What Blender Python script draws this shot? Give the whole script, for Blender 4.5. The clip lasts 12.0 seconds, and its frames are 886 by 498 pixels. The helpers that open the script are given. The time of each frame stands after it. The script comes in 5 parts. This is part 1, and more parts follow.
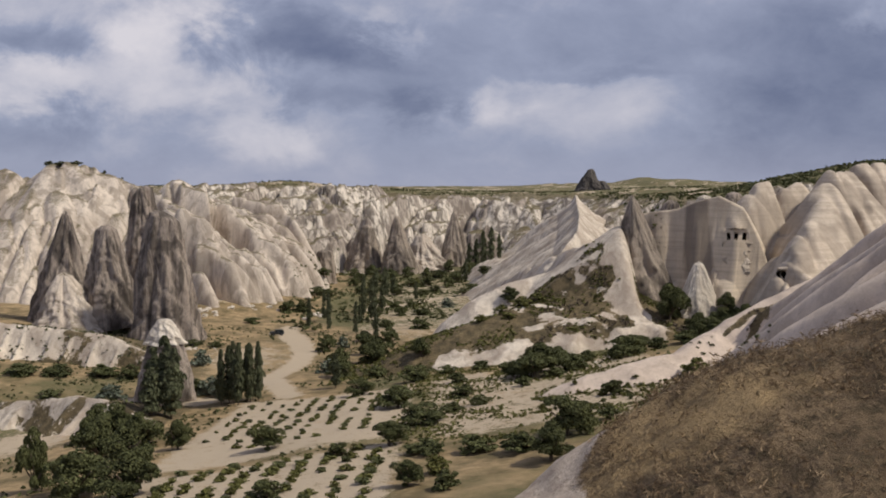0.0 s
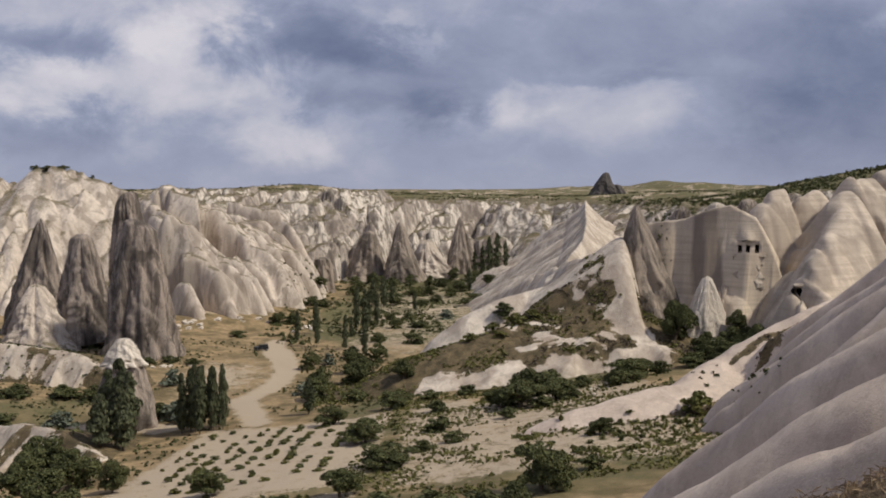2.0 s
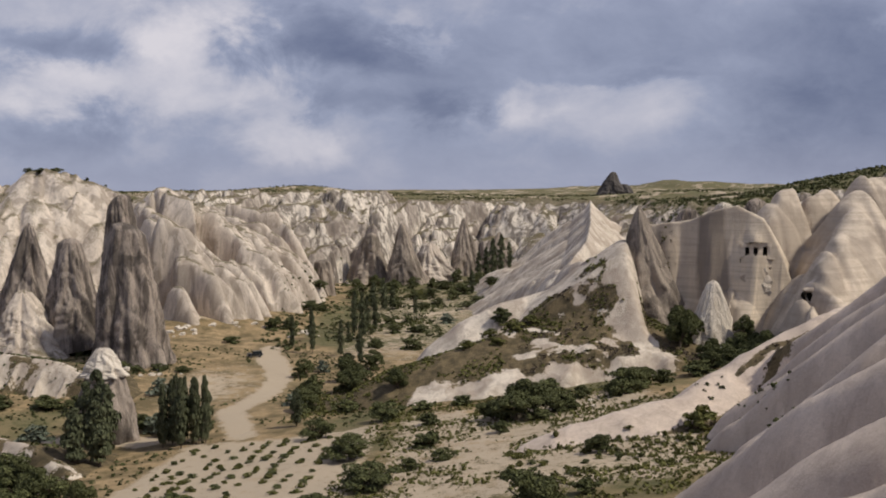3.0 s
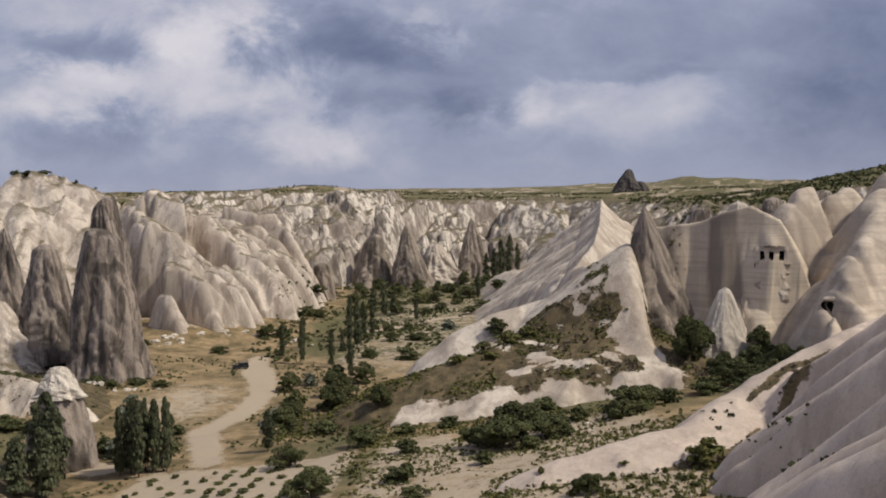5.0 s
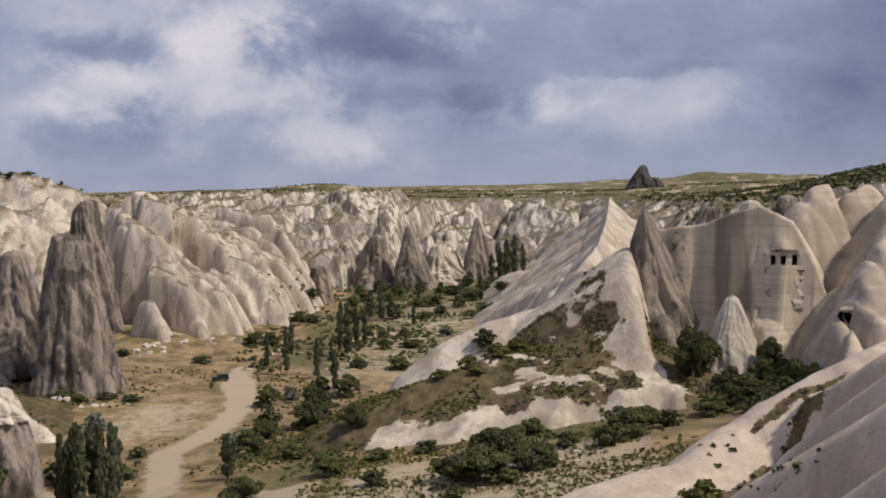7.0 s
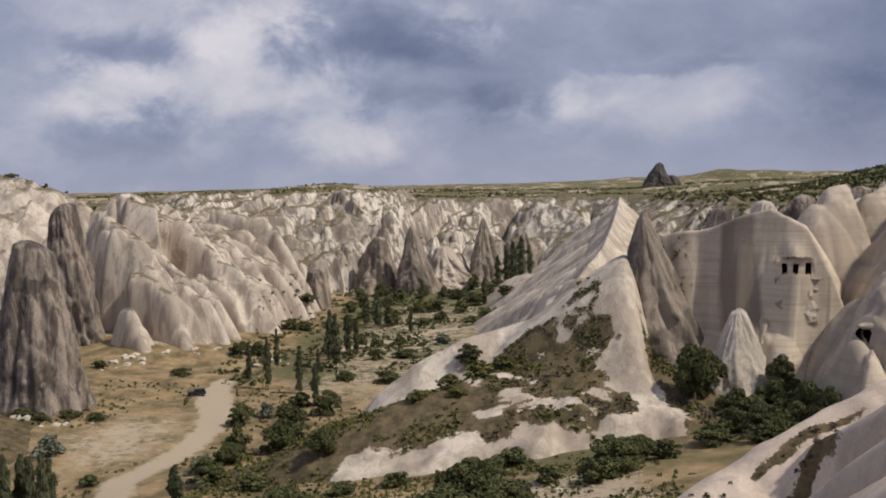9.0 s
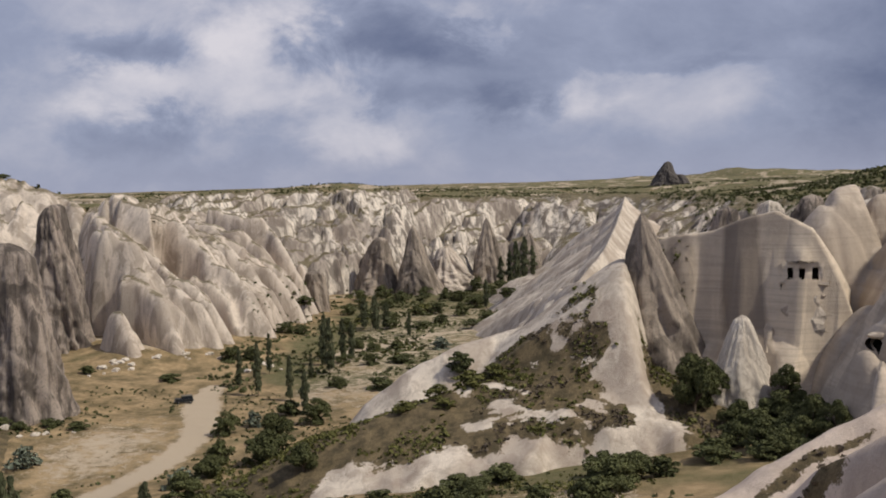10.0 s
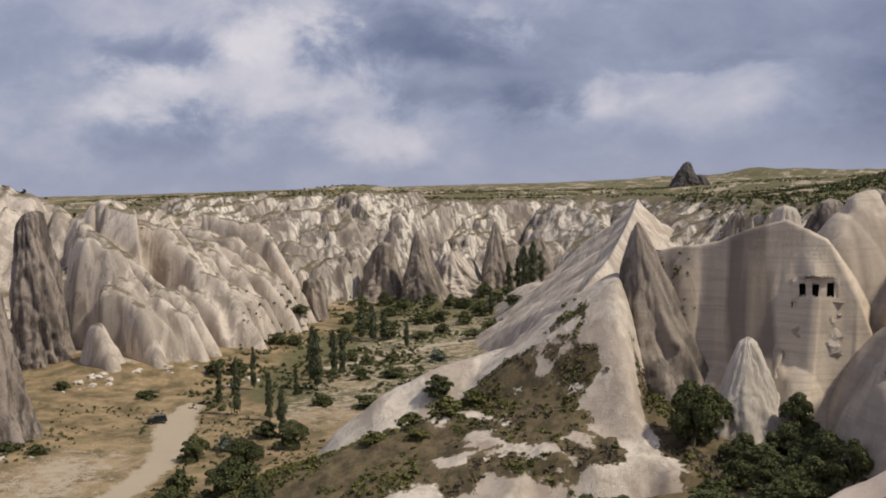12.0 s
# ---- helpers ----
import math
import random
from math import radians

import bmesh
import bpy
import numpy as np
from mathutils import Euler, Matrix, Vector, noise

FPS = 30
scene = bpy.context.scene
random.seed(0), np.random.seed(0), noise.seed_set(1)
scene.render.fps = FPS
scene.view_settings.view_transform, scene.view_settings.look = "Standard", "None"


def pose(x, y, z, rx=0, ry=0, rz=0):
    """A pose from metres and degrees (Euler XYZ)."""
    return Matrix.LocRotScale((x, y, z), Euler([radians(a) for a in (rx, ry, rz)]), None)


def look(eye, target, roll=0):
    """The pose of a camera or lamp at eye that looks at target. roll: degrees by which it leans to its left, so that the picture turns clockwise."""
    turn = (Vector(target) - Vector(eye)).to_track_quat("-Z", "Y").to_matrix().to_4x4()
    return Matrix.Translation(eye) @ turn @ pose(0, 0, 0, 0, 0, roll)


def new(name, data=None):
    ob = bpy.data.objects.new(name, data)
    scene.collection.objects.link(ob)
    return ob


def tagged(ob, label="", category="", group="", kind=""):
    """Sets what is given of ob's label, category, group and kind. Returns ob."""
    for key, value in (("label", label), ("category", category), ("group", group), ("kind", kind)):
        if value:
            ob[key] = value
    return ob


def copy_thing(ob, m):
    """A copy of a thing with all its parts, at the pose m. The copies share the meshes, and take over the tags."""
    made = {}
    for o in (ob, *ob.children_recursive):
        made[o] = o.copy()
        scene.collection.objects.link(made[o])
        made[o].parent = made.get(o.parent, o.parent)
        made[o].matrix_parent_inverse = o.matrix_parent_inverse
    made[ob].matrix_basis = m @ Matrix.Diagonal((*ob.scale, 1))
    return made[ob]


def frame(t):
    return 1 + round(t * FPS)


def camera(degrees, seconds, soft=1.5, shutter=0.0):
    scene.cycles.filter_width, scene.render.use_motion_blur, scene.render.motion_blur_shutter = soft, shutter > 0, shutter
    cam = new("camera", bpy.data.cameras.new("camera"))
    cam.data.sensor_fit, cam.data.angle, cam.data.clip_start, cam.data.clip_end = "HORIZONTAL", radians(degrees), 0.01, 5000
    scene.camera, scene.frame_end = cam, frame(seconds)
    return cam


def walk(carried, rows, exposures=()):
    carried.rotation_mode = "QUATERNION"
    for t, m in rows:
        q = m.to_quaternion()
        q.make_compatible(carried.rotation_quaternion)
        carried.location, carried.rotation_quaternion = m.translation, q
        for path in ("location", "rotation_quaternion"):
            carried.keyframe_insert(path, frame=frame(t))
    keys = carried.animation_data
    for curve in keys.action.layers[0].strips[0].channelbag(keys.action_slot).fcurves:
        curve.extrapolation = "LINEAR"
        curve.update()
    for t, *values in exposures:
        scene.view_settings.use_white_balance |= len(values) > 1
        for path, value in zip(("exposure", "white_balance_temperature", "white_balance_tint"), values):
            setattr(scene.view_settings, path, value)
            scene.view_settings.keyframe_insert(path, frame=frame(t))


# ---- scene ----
cam = camera(47.8, 12.0, soft=1.9)
METRES, EYE, TILT, LEAN, TURN = 100.0, 60.0, -3.6, 0.0, 0.0
ROWS = [
    (0.0, 0.0, 0.0, 0.0, -0.0, 0.0, 0.0),
    (0.5, 0.0173, 0.0419, 0.0055, 0.28, 0.03, -0.09),
    (1.0, 0.0347, 0.0843, 0.0114, 0.55, 0.08, -0.2),
    (1.5, 0.0508, 0.1259, 0.0171, 0.8, 0.13, -0.23),
    (2.0, 0.0653, 0.1667, 0.022, 1.03, 0.15, -0.13),
    (2.5, 0.079, 0.2064, 0.0258, 1.29, 0.16, 0.01),
    (3.0, 0.0926, 0.2471, 0.0296, 1.54, 0.16, 0.13),
    (5.0, 0.1451, 0.4022, 0.045, 2.59, 0.07, 0.5),
    (5.5, 0.1595, 0.4407, 0.0486, 2.83, 0.03, 0.61),
    (6.0, 0.1729, 0.4789, 0.0517, 3.05, -0.01, 0.68),
    (6.5, 0.1864, 0.5171, 0.0563, 3.31, -0.06, 0.79),
    (7.0, 0.2008, 0.5556, 0.0601, 3.58, -0.09, 0.84),
    (9.0, 0.2575, 0.7116, 0.0752, 4.68, -0.16, 1.06),
    (9.5, 0.2708, 0.7488, 0.0784, 4.96, -0.19, 1.1),
    (10.0, 0.2837, 0.7868, 0.0819, 5.22, -0.2, 1.12),
    (10.5, 0.2969, 0.8235, 0.0869, 5.53, -0.2, 1.2),
    (11.0, 0.3105, 0.8611, 0.0906, 5.83, -0.18, 1.22),
    (11.5, 0.324, 0.8985, 0.0948, 6.14, -0.15, 1.23),
    (12.0, 0.3377, 0.9358, 0.0986, 6.48, -0.14, 1.24),
]
walk(cam, [(t, pose(0, 0, EYE, TILT, LEAN, TURN) @ pose(METRES * x, METRES * y, METRES * z, 90 + pitch, roll, yaw)) for t, x, y, z, yaw, pitch, roll in ROWS])

# ---- sky, sun, exposure ----
SUN_ELEV, SUN_AZ = 51.0, 104.0          # degrees; azimuth from +y towards +x
world = bpy.data.worlds.new("sky")
scene.world = world
world.use_nodes = True
wt = world.node_tree
wt.nodes.clear()


def wn(kind, **kw):
    n = wt.nodes.new(kind)
    for k, v in kw.items():
        n.inputs[k].default_value = v
    return n


def wmath(op, a, b=None):
    n = wt.nodes.new("ShaderNodeMath")
    n.operation = op
    for i, v in enumerate((a, b)):
        if v is None:
            continue
        if isinstance(v, (int, float)):
            n.inputs[i].default_value = v
        else:
            wt.links.new(v, n.inputs[i])
    return n.outputs[0]


def build_sky():
    nish = wt.nodes.new("ShaderNodeTexSky")
    nish.sky_type = "NISHITA"
    nish.sun_disc = False
    nish.sun_elevation = radians(SUN_ELEV)
    nish.sun_rotation = radians(SUN_AZ)
    tc = wt.nodes.new("ShaderNodeTexCoord")
    sep = wt.nodes.new("ShaderNodeSeparateXYZ")
    wt.links.new(tc.outputs["Generated"], sep.inputs[0])
    # the way east and up of the view, per unit ahead
    ahead = wmath("MAXIMUM", wmath("ABSOLUTE", sep.outputs[1]), 0.15)
    cu, cv = wmath("DIVIDE", sep.outputs[0], ahead), wmath("DIVIDE", sep.outputs[2], ahead)
    comb = wt.nodes.new("ShaderNodeCombineXYZ")
    wt.links.new(cu, comb.inputs[0])
    wt.links.new(cv, comb.inputs[1])
    wt.links.new(sep.outputs[1], comb.inputs[2])

    def puff(scale, detail, rough, stretch):
        mp = wt.nodes.new("ShaderNodeMapping")
        mp.inputs["Scale"].default_value = stretch
        wt.links.new(comb.outputs[0], mp.inputs[0])
        n = wn("ShaderNodeTexNoise", Scale=scale, Detail=detail, Roughness=rough, Distortion=0.3)
        wt.links.new(mp.outputs[0], n.inputs["Vector"])
        return n
    warp = puff(9, 6, 0.62, (1, 1.5, 1))
    ws = wt.nodes.new("ShaderNodeSeparateColor")
    wt.links.new(warp.outputs["Color"], ws.inputs[0])
    pu = wmath("ADD", cu, wmath("MULTIPLY", wmath("SUBTRACT", ws.outputs[0], 0.5), 0.20))
    pv = wmath("ADD", cv, wmath("MULTIPLY", wmath("SUBTRACT", ws.outputs[1], 0.5), 0.10))
    total = wmath("ADD", 0.47, wmath("MULTIPLY", wmath("SUBTRACT", puff(5, 6, 0.55, (1, 1.8, 1)).outputs["Fac"], 0.5), 0.62))
    total = wmath("ADD", total, wmath("MULTIPLY", wmath("SUBTRACT", puff(15, 7, 0.62, (1, 1.7, 1)).outputs["Fac"], 0.5), 0.34))
    # dark and bright masses of the cloud deck: east, up, half widths, tone
    for u, v, su, sv, tone in [(-0.150, 0.150, 0.090, 0.032, -0.46), (-0.025, 0.078, 0.050, 0.020, -0.34), (-0.41, 0.145, 0.055, 0.020, -0.30),
                               (-0.05, 0.116, 0.080, 0.022, -0.16), (0.14, 0.155, 0.19, 0.036, -0.20), (0.156, 0.113, 0.075, 0.008, -0.14),
                               (0.40, 0.080, 0.13, 0.085, -0.34), (-0.41, 0.056, 0.060, 0.020, -0.20), (-0.30, 0.020, 0.12, 0.016, -0.12),
                               (-0.126, 0.085, 0.045, 0.013, -0.20), (-0.30, 0.152, 0.065, 0.036, 0.46), (-0.26, 0.096, 0.075, 0.028, 0.36),
                               (-0.178, 0.050, 0.034, 0.026, 0.24), (0.049, 0.080, 0.030, 0.018, 0.18), (0.13, 0.072, 0.11, 0.030, 0.12),
                               (-0.047, 0.155, 0.022, 0.016, 0.24), (-0.41, 0.100, 0.070, 0.026, 0.34), (0.43, 0.165, 0.03, 0.012, 0.2)]:
        du, dv = wmath("DIVIDE", wmath("SUBTRACT", pu, u), su), wmath("DIVIDE", wmath("SUBTRACT", pv, v), sv)
        r2 = wmath("ADD", wmath("MULTIPLY", du, du), wmath("MULTIPLY", dv, dv))
        g = wmath("POWER", 2.718, wmath("MULTIPLY", wmath("POWER", r2, 1.4), -0.8))
        total = wmath("ADD", total, wmath("MULTIPLY", g, tone))
    ramp = wt.nodes.new("ShaderNodeValToRGB")
    cr = ramp.color_ramp
    cr.elements[0].position, cr.elements[0].color = 0.0, (0.15, 0.178, 0.29, 1)
    cr.elements[1].position, cr.elements[1].color = 0.88, (0.74, 0.71, 0.765, 1)
    e = cr.elements.new(0.42)
    e.color = (0.33, 0.365, 0.50, 1)
    wt.links.new(total, ramp.inputs[0])
    hz = wt.nodes.new("ShaderNodeMapRange")
    hz.inputs[1].default_value, hz.inputs[2].default_value = 0.0, 0.05
    hz.inputs[3].default_value, hz.inputs[4].default_value = 0.6, 0.0
    wt.links.new(sep.outputs[2], hz.inputs[0])
    mh = wt.nodes.new("ShaderNodeMixRGB")
    wt.links.new(hz.outputs[0], mh.inputs[0])
    wt.links.new(ramp.outputs[0], mh.inputs[1])
    mh.inputs[2].default_value = (0.38, 0.40, 0.52, 1)
    bg1, bg2 = wn("ShaderNodeBackground", Strength=0.06), wn("ShaderNodeBackground", Strength=0.95)
    wt.links.new(nish.outputs[0], bg1.inputs[0])
    wt.links.new(mh.outputs[0], bg2.inputs[0])
    ms = wn("ShaderNodeMixShader", Fac=0.94)
    wt.links.new(bg1.outputs[0], ms.inputs[1])
    wt.links.new(bg2.outputs[0], ms.inputs[2])
    out = wt.nodes.new("ShaderNodeOutputWorld")
    wt.links.new(ms.outputs[0], out.inputs[0])


build_sky()
sun_data = bpy.data.lights.new("sun", "SUN")
sun_data.energy, sun_data.angle, sun_data.color = 3.55, radians(4.0), (1.0, 0.925, 0.80)
sun = new("sun", sun_data)
_e, _a = radians(SUN_ELEV), radians(SUN_AZ)
_to = Vector((math.sin(_a) * math.cos(_e), math.cos(_a) * math.cos(_e), math.sin(_e)))
sun.matrix_world = look(_to * 300, (0, 0, 0))

# ---- materials ----
class Mat:
    """A small builder for one principled node material."""

    def __init__(self, name, rough=0.95):
        self.m = bpy.data.materials.new(name)
        self.m.use_nodes = True
        self.t = self.m.node_tree
        self.b = self.t.nodes["Principled BSDF"]
        self.b.inputs["Roughness"].default_value = rough
        self.b.inputs["Specular IOR Level"].default_value = 0.15
        self.co = self.t.nodes.new("ShaderNodeTexCoord").outputs["Object"]

    def link(self, a, b):
        self.t.links.new(a, b)

    def noise(self, scale, detail=4, rough=0.6, stretch=(1, 1, 1), dist=0.0, vec=None):
        mp = self.t.nodes.new("ShaderNodeMapping")
        mp.inputs["Scale"].default_value = stretch
        self.link(vec or self.co, mp.inputs[0])
        n = self.t.nodes.new("ShaderNodeTexNoise")
        n.inputs["Scale"].default_value, n.inputs["Detail"].default_value = scale, detail
        n.inputs["Roughness"].default_value, n.inputs["Distortion"].default_value = rough, dist
        self.link(mp.outputs[0], n.inputs["Vector"])
        return n.outputs["Fac"]

    def ramp(self, fac, *stops):
        r = self.t.nodes.new("ShaderNodeValToRGB")
        els = r.color_ramp.elements
        while len(els) < len(stops):
            els.new(0.5)
        for e, (p, c) in zip(els, stops):
            e.position = p
            e.color = (c, c, c, 1) if isinstance(c, (int, float)) else (*c, 1)
        self.link(fac, r.inputs[0])
        return r.outputs[0]

    def mix(self, fac, a, b, mode="MIX"):
        n = self.t.nodes.new("ShaderNodeMixRGB")
        n.blend_type = mode
        for i, v in enumerate((fac, a, b)):
            if isinstance(v, (int, float)):
                n.inputs[i].default_value = v if i == 0 else (v, v, v, 1)
            elif isinstance(v, tuple):
                n.inputs[i].default_value = (*v, 1)
            else:
                self.link(v, n.inputs[i])
        return n.outputs[0]

    def math(self, op, a, b=0.0):
        n = self.t.nodes.new("ShaderNodeMath")
        n.operation = op
        for i, v in enumerate((a, b)):
            if isinstance(v, (int, float)):
                n.inputs[i].default_value = v
            else:
                self.link(v, n.inputs[i])
        return n.outputs[0]

    def attr(self, name):
        n = self.t.nodes.new("ShaderNodeAttribute")
        n.attribute_name = name
        return n.outputs["Fac"]

    def random(self):
        return self.t.nodes.new("ShaderNodeObjectInfo").outputs["Random"]

    def island(self):
        return self.t.nodes.new("ShaderNodeNewGeometry").outputs["Random Per Island"]

    def up(self):
        s = self.t.nodes.new("ShaderNodeSeparateXYZ")
        self.link(self.t.nodes.new("ShaderNodeNewGeometry").outputs["Normal"], s.inputs[0])
        return s.outputs[2]

    def bump(self, height, strength, distance):
        n = self.t.nodes.new("ShaderNodeBump")
        n.inputs["Strength"].default_value, n.inputs["Distance"].default_value = strength, distance
        self.link(height, n.inputs["Height"])
        self.link(n.outputs[0], self.b.inputs["Normal"])

    def done(self, colour):
        self.link(colour, self.b.inputs["Base Color"])
        return self.m


def tuff(name, light, dark, streak, stain_and_shade=0.5, scrub=0.0, strata=0.0, mask="", band=0.0, patch=0.0, relief=0.75, shade_bands="", slab=0.0):
    """Weathered volcanic tuff: pale rock, vertical run-off streaks, grey lichen, faint beds, scrub on the flats."""
    k = Mat(name)
    big = k.noise(0.045, 4, 0.6)
    run = k.noise(0.55, 5, 0.65, (1, 1, 0.10), 0.6)
    fine = k.noise(2.3, 6, 0.7)
    grain = k.noise(9.0, 4, 0.7)
    c = k.mix(k.ramp(big, (0.38, 0.0), (0.62, 1.0)), light, tuple(v * 0.86 for v in light))
    c = k.mix(k.math("MULTIPLY", k.ramp(run, (0.47, 0.0), (0.62, 1.0)), streak), c, dark)
    c = k.mix(k.math("MULTIPLY", k.ramp(fine, (0.50, 0.0), (0.72, 1.0)), stain_and_shade), c, tuple(v * 0.55 + 0.02 for v in dark))
    if strata:
        beds = k.noise(0.8, 4, 0.6, (0.06, 0.06, 1.6), 0.3)
        c = k.mix(k.math("MULTIPLY", k.ramp(beds, (0.45, 0.0), (0.60, 1.0)), strata), c, tuple(v * 0.8 for v in dark))
    if patch:
        pt = k.noise(0.16, 5, 0.62, (1, 1, 0.45), 0.8)
        c = k.mix(k.math("MULTIPLY", k.ramp(pt, (0.49, 0.0), (0.56, 1.0)), patch), c, tuple(v * 0.75 for v in dark))
    if band:
        bd = k.noise(0.13, 2, 0.45, (1, 1, 0.05), 0.3)
        c = k.mix(k.math("MULTIPLY", k.ramp(bd, (0.47, 0.0), (0.55, 1.0)), band), c, dark)
    if slab:
        sb = k.noise(0.035, 3, 0.55, (1, 1, 0.5), 1.2)
        c = k.mix(k.math("MULTIPLY", k.ramp(sb, (0.50, 0.0), (0.56, 1.0)), slab), c, tuple(v * 1.5 for v in dark))
    # flute shade painted as dark bands, edges broken up by the streak noise
    if shade_bands:
        st = k.math("ADD", k.attr(shade_bands), k.math("MULTIPLY", k.math("SUBTRACT", run, 0.5), 0.6))
        c = k.mix(k.math("MULTIPLY", k.ramp(st, (0.2, 0.0), (0.7, 1.0)), 0.85), c, tuple(v * 0.72 for v in dark))
    c = k.mix(0.35, c, k.ramp(grain, (0.3, 0.62), (0.7, 1.0)), "MULTIPLY")
    if scrub:
        flat = k.ramp(k.math("ADD", k.up(), k.math("MULTIPLY", k.math("SUBTRACT", fine, 0.5), 0.5)), (0.72, 0.0), (0.88, 1.0))
        green = k.mix(k.noise(0.6, 4, 0.7), (0.055, 0.058, 0.024), (0.17, 0.125, 0.065))
        c = k.mix(k.math("MULTIPLY", flat, scrub), c, green)
    if mask:
        mk = k.math("ADD", k.attr(mask), k.math("MULTIPLY", k.math("SUBTRACT", k.math("ADD", fine, k.noise(0.5, 5, 0.65)), 1.0), 1.3))
        tone = k.noise(0.45, 5, 0.7)
        veg = k.mix(k.ramp(tone, (0.42, 0.0), (0.58, 1.0)), (0.19, 0.145, 0.082), (0.095, 0.076, 0.044))
        veg = k.mix(0.6, veg, k.ramp(grain, (0.35, 0.35), (0.65, 1.0)), "MULTIPLY")
        c = k.mix(k.ramp(mk, (0.45, 0.0), (0.55, 1.0)), c, veg)
    h = k.math("ADD", k.math("MULTIPLY", fine, 0.6), k.math("MULTIPLY", run, 0.8))
    k.bump(k.math("ADD", h, k.math("MULTIPLY", grain, 0.35)), relief, 0.6)
    return k.done(c)


TUFF_PALE = tuff("pale_tuff", (0.75, 0.65, 0.545), (0.27, 0.215, 0.17), 0.4, 0.4, 0.8, patch=0.5, slab=0.25)
TUFF_FAR = tuff("far_tuff", (0.80, 0.715, 0.61), (0.15, 0.122, 0.103), 0.75, 0.5, 0.85, patch=0.75, slab=0.65)
TUFF_GREY = tuff("grey_tuff", (0.42, 0.35, 0.295), (0.095, 0.08, 0.07), 0.8, 0.6, patch=0.75)
TUFF_WALL = tuff("cliff_tuff", (0.74, 0.62, 0.48), (0.27, 0.22, 0.18), 0.16, 0.10, 0.0, 0.3, band=0.35, relief=0.35, shade_bands="stain_and_shade")
TUFF_HILL = tuff("hill_tuff", (0.62, 0.52, 0.415), (0.25, 0.205, 0.165), 0.3, 0.2, 0.0, 0.25, band=0.5, relief=0.4)
TUFF_SPIKE = tuff("spike_tuff", (0.42, 0.35, 0.285), (0.13, 0.108, 0.09), 0.6, 0.5, patch=0.6)
TUFF_SLOPE = tuff("slope_tuff", (0.69, 0.57, 0.47), (0.40, 0.32, 0.265), 0.45, 0.3, mask="scrub", band=0.3, patch=0.25, relief=0.4)
TUFF_DARK = tuff("dark_far_rock", (0.13, 0.115, 0.105), (0.06, 0.053, 0.05), 0.5, 0.5)
TUFF_WHITE = tuff("white_tuff", (0.80, 0.715, 0.61), (0.40, 0.33, 0.26), 0.4, 0.35, 0.0, patch=0.3)
TUFF_RIDGE = tuff("ridge_tuff", (0.72, 0.63, 0.52), (0.34, 0.27, 0.215), 0.55, 0.25, mask="scrub", band=0.55, patch=0.3, relief=0.5)


def ground_material():
    k = Mat("valley_ground")
    a, b, c = k.noise(0.05, 5, 0.6), k.noise(0.5, 5, 0.65), k.noise(3.5, 5, 0.7)
    dry = k.mix(k.ramp(b, (0.35, 0.0), (0.65, 1.0)), (0.40, 0.29, 0.165), (0.27, 0.195, 0.105))
    herb = k.mix(k.ramp(b, (0.35, 0.0), (0.65, 1.0)), (0.10, 0.097, 0.043), (0.17, 0.145, 0.075))
    dry = k.mix(k.ramp(k.noise(0.16, 5, 0.65), (0.42, 0.0), (0.6, 1.0)), dry, (0.15, 0.115, 0.06))
    col = k.mix(k.ramp(k.math("ADD", a, k.attr("green")), (0.62, 0.0), (0.80, 1.0)), dry, herb)
    bare = k.mix(k.ramp(c, (0.35, 0.0), (0.7, 1.0)), (0.50, 0.41, 0.30), (0.38, 0.305, 0.22))
    f = k.math("ADD", k.attr("bare"), k.math("MULTIPLY", k.math("SUBTRACT", k.math("ADD", b, c), 1.0), 1.2))
    col = k.mix(k.ramp(f, (0.42, 0.0), (0.58, 1.0)), col, bare)
    col = k.mix(0.45, col, k.ramp(c, (0.3, 0.55), (0.7, 1.0)), "MULTIPLY")
    k.bump(k.math("ADD", b, c), 0.5, 0.35)
    return k.done(col)


def turf_material():
    k = Mat("dry_turf")
    a, b, c = k.noise(0.25, 5, 0.6), k.noise(1.6, 5, 0.65), k.noise(7, 5, 0.7)
    col = k.mix(k.ramp(a, (0.4, 0.0), (0.6, 1.0)), (0.13, 0.092, 0.058), (0.25, 0.178, 0.108))
    col = k.mix(k.ramp(b, (0.45, 0.0), (0.62, 1.0)), col, (0.10, 0.075, 0.045))
    col = k.mix(k.ramp(k.noise(0.12, 3, 0.6), (0.54, 0.0), (0.62, 1.0)), col, (0.35, 0.25, 0.135))
    f = k.math("ADD", k.attr("bare"), k.math("MULTIPLY", k.math("SUBTRACT", k.math("ADD", b, a), 1.0), 0.9))
    rock = k.mix(k.ramp(b, (0.4, 0.0), (0.65, 1.0)), (0.60, 0.50, 0.41), (0.42, 0.34, 0.28))
    col = k.mix(k.ramp(f, (0.4, 0.0), (0.6, 1.0)), col, rock)
    col = k.mix(0.5, col, k.ramp(c, (0.3, 0.4), (0.7, 1.0)), "MULTIPLY")
    k.bump(k.math("ADD", b, c), 0.8, 0.25)
    return k.done(col)


def leaf_material(name, dark, light):
    k = Mat(name, 0.75)
    tone = k.math("ADD", k.math("MULTIPLY", k.island(), 0.7), k.math("MULTIPLY", k.random(), 0.3))
    return k.done(k.mix(tone, dark, light))


def plain(name, colour, rough=0.6, metal=0.0, vary=0.25, scale=6.0):
    k = Mat(name, rough)
    k.b.inputs["Metallic"].default_value = metal
    n = k.noise(scale, 4, 0.6)
    return k.done(k.mix(n, tuple(v * (1 - vary) for v in colour), tuple(min(1, v * (1 + vary)) for v in colour)))


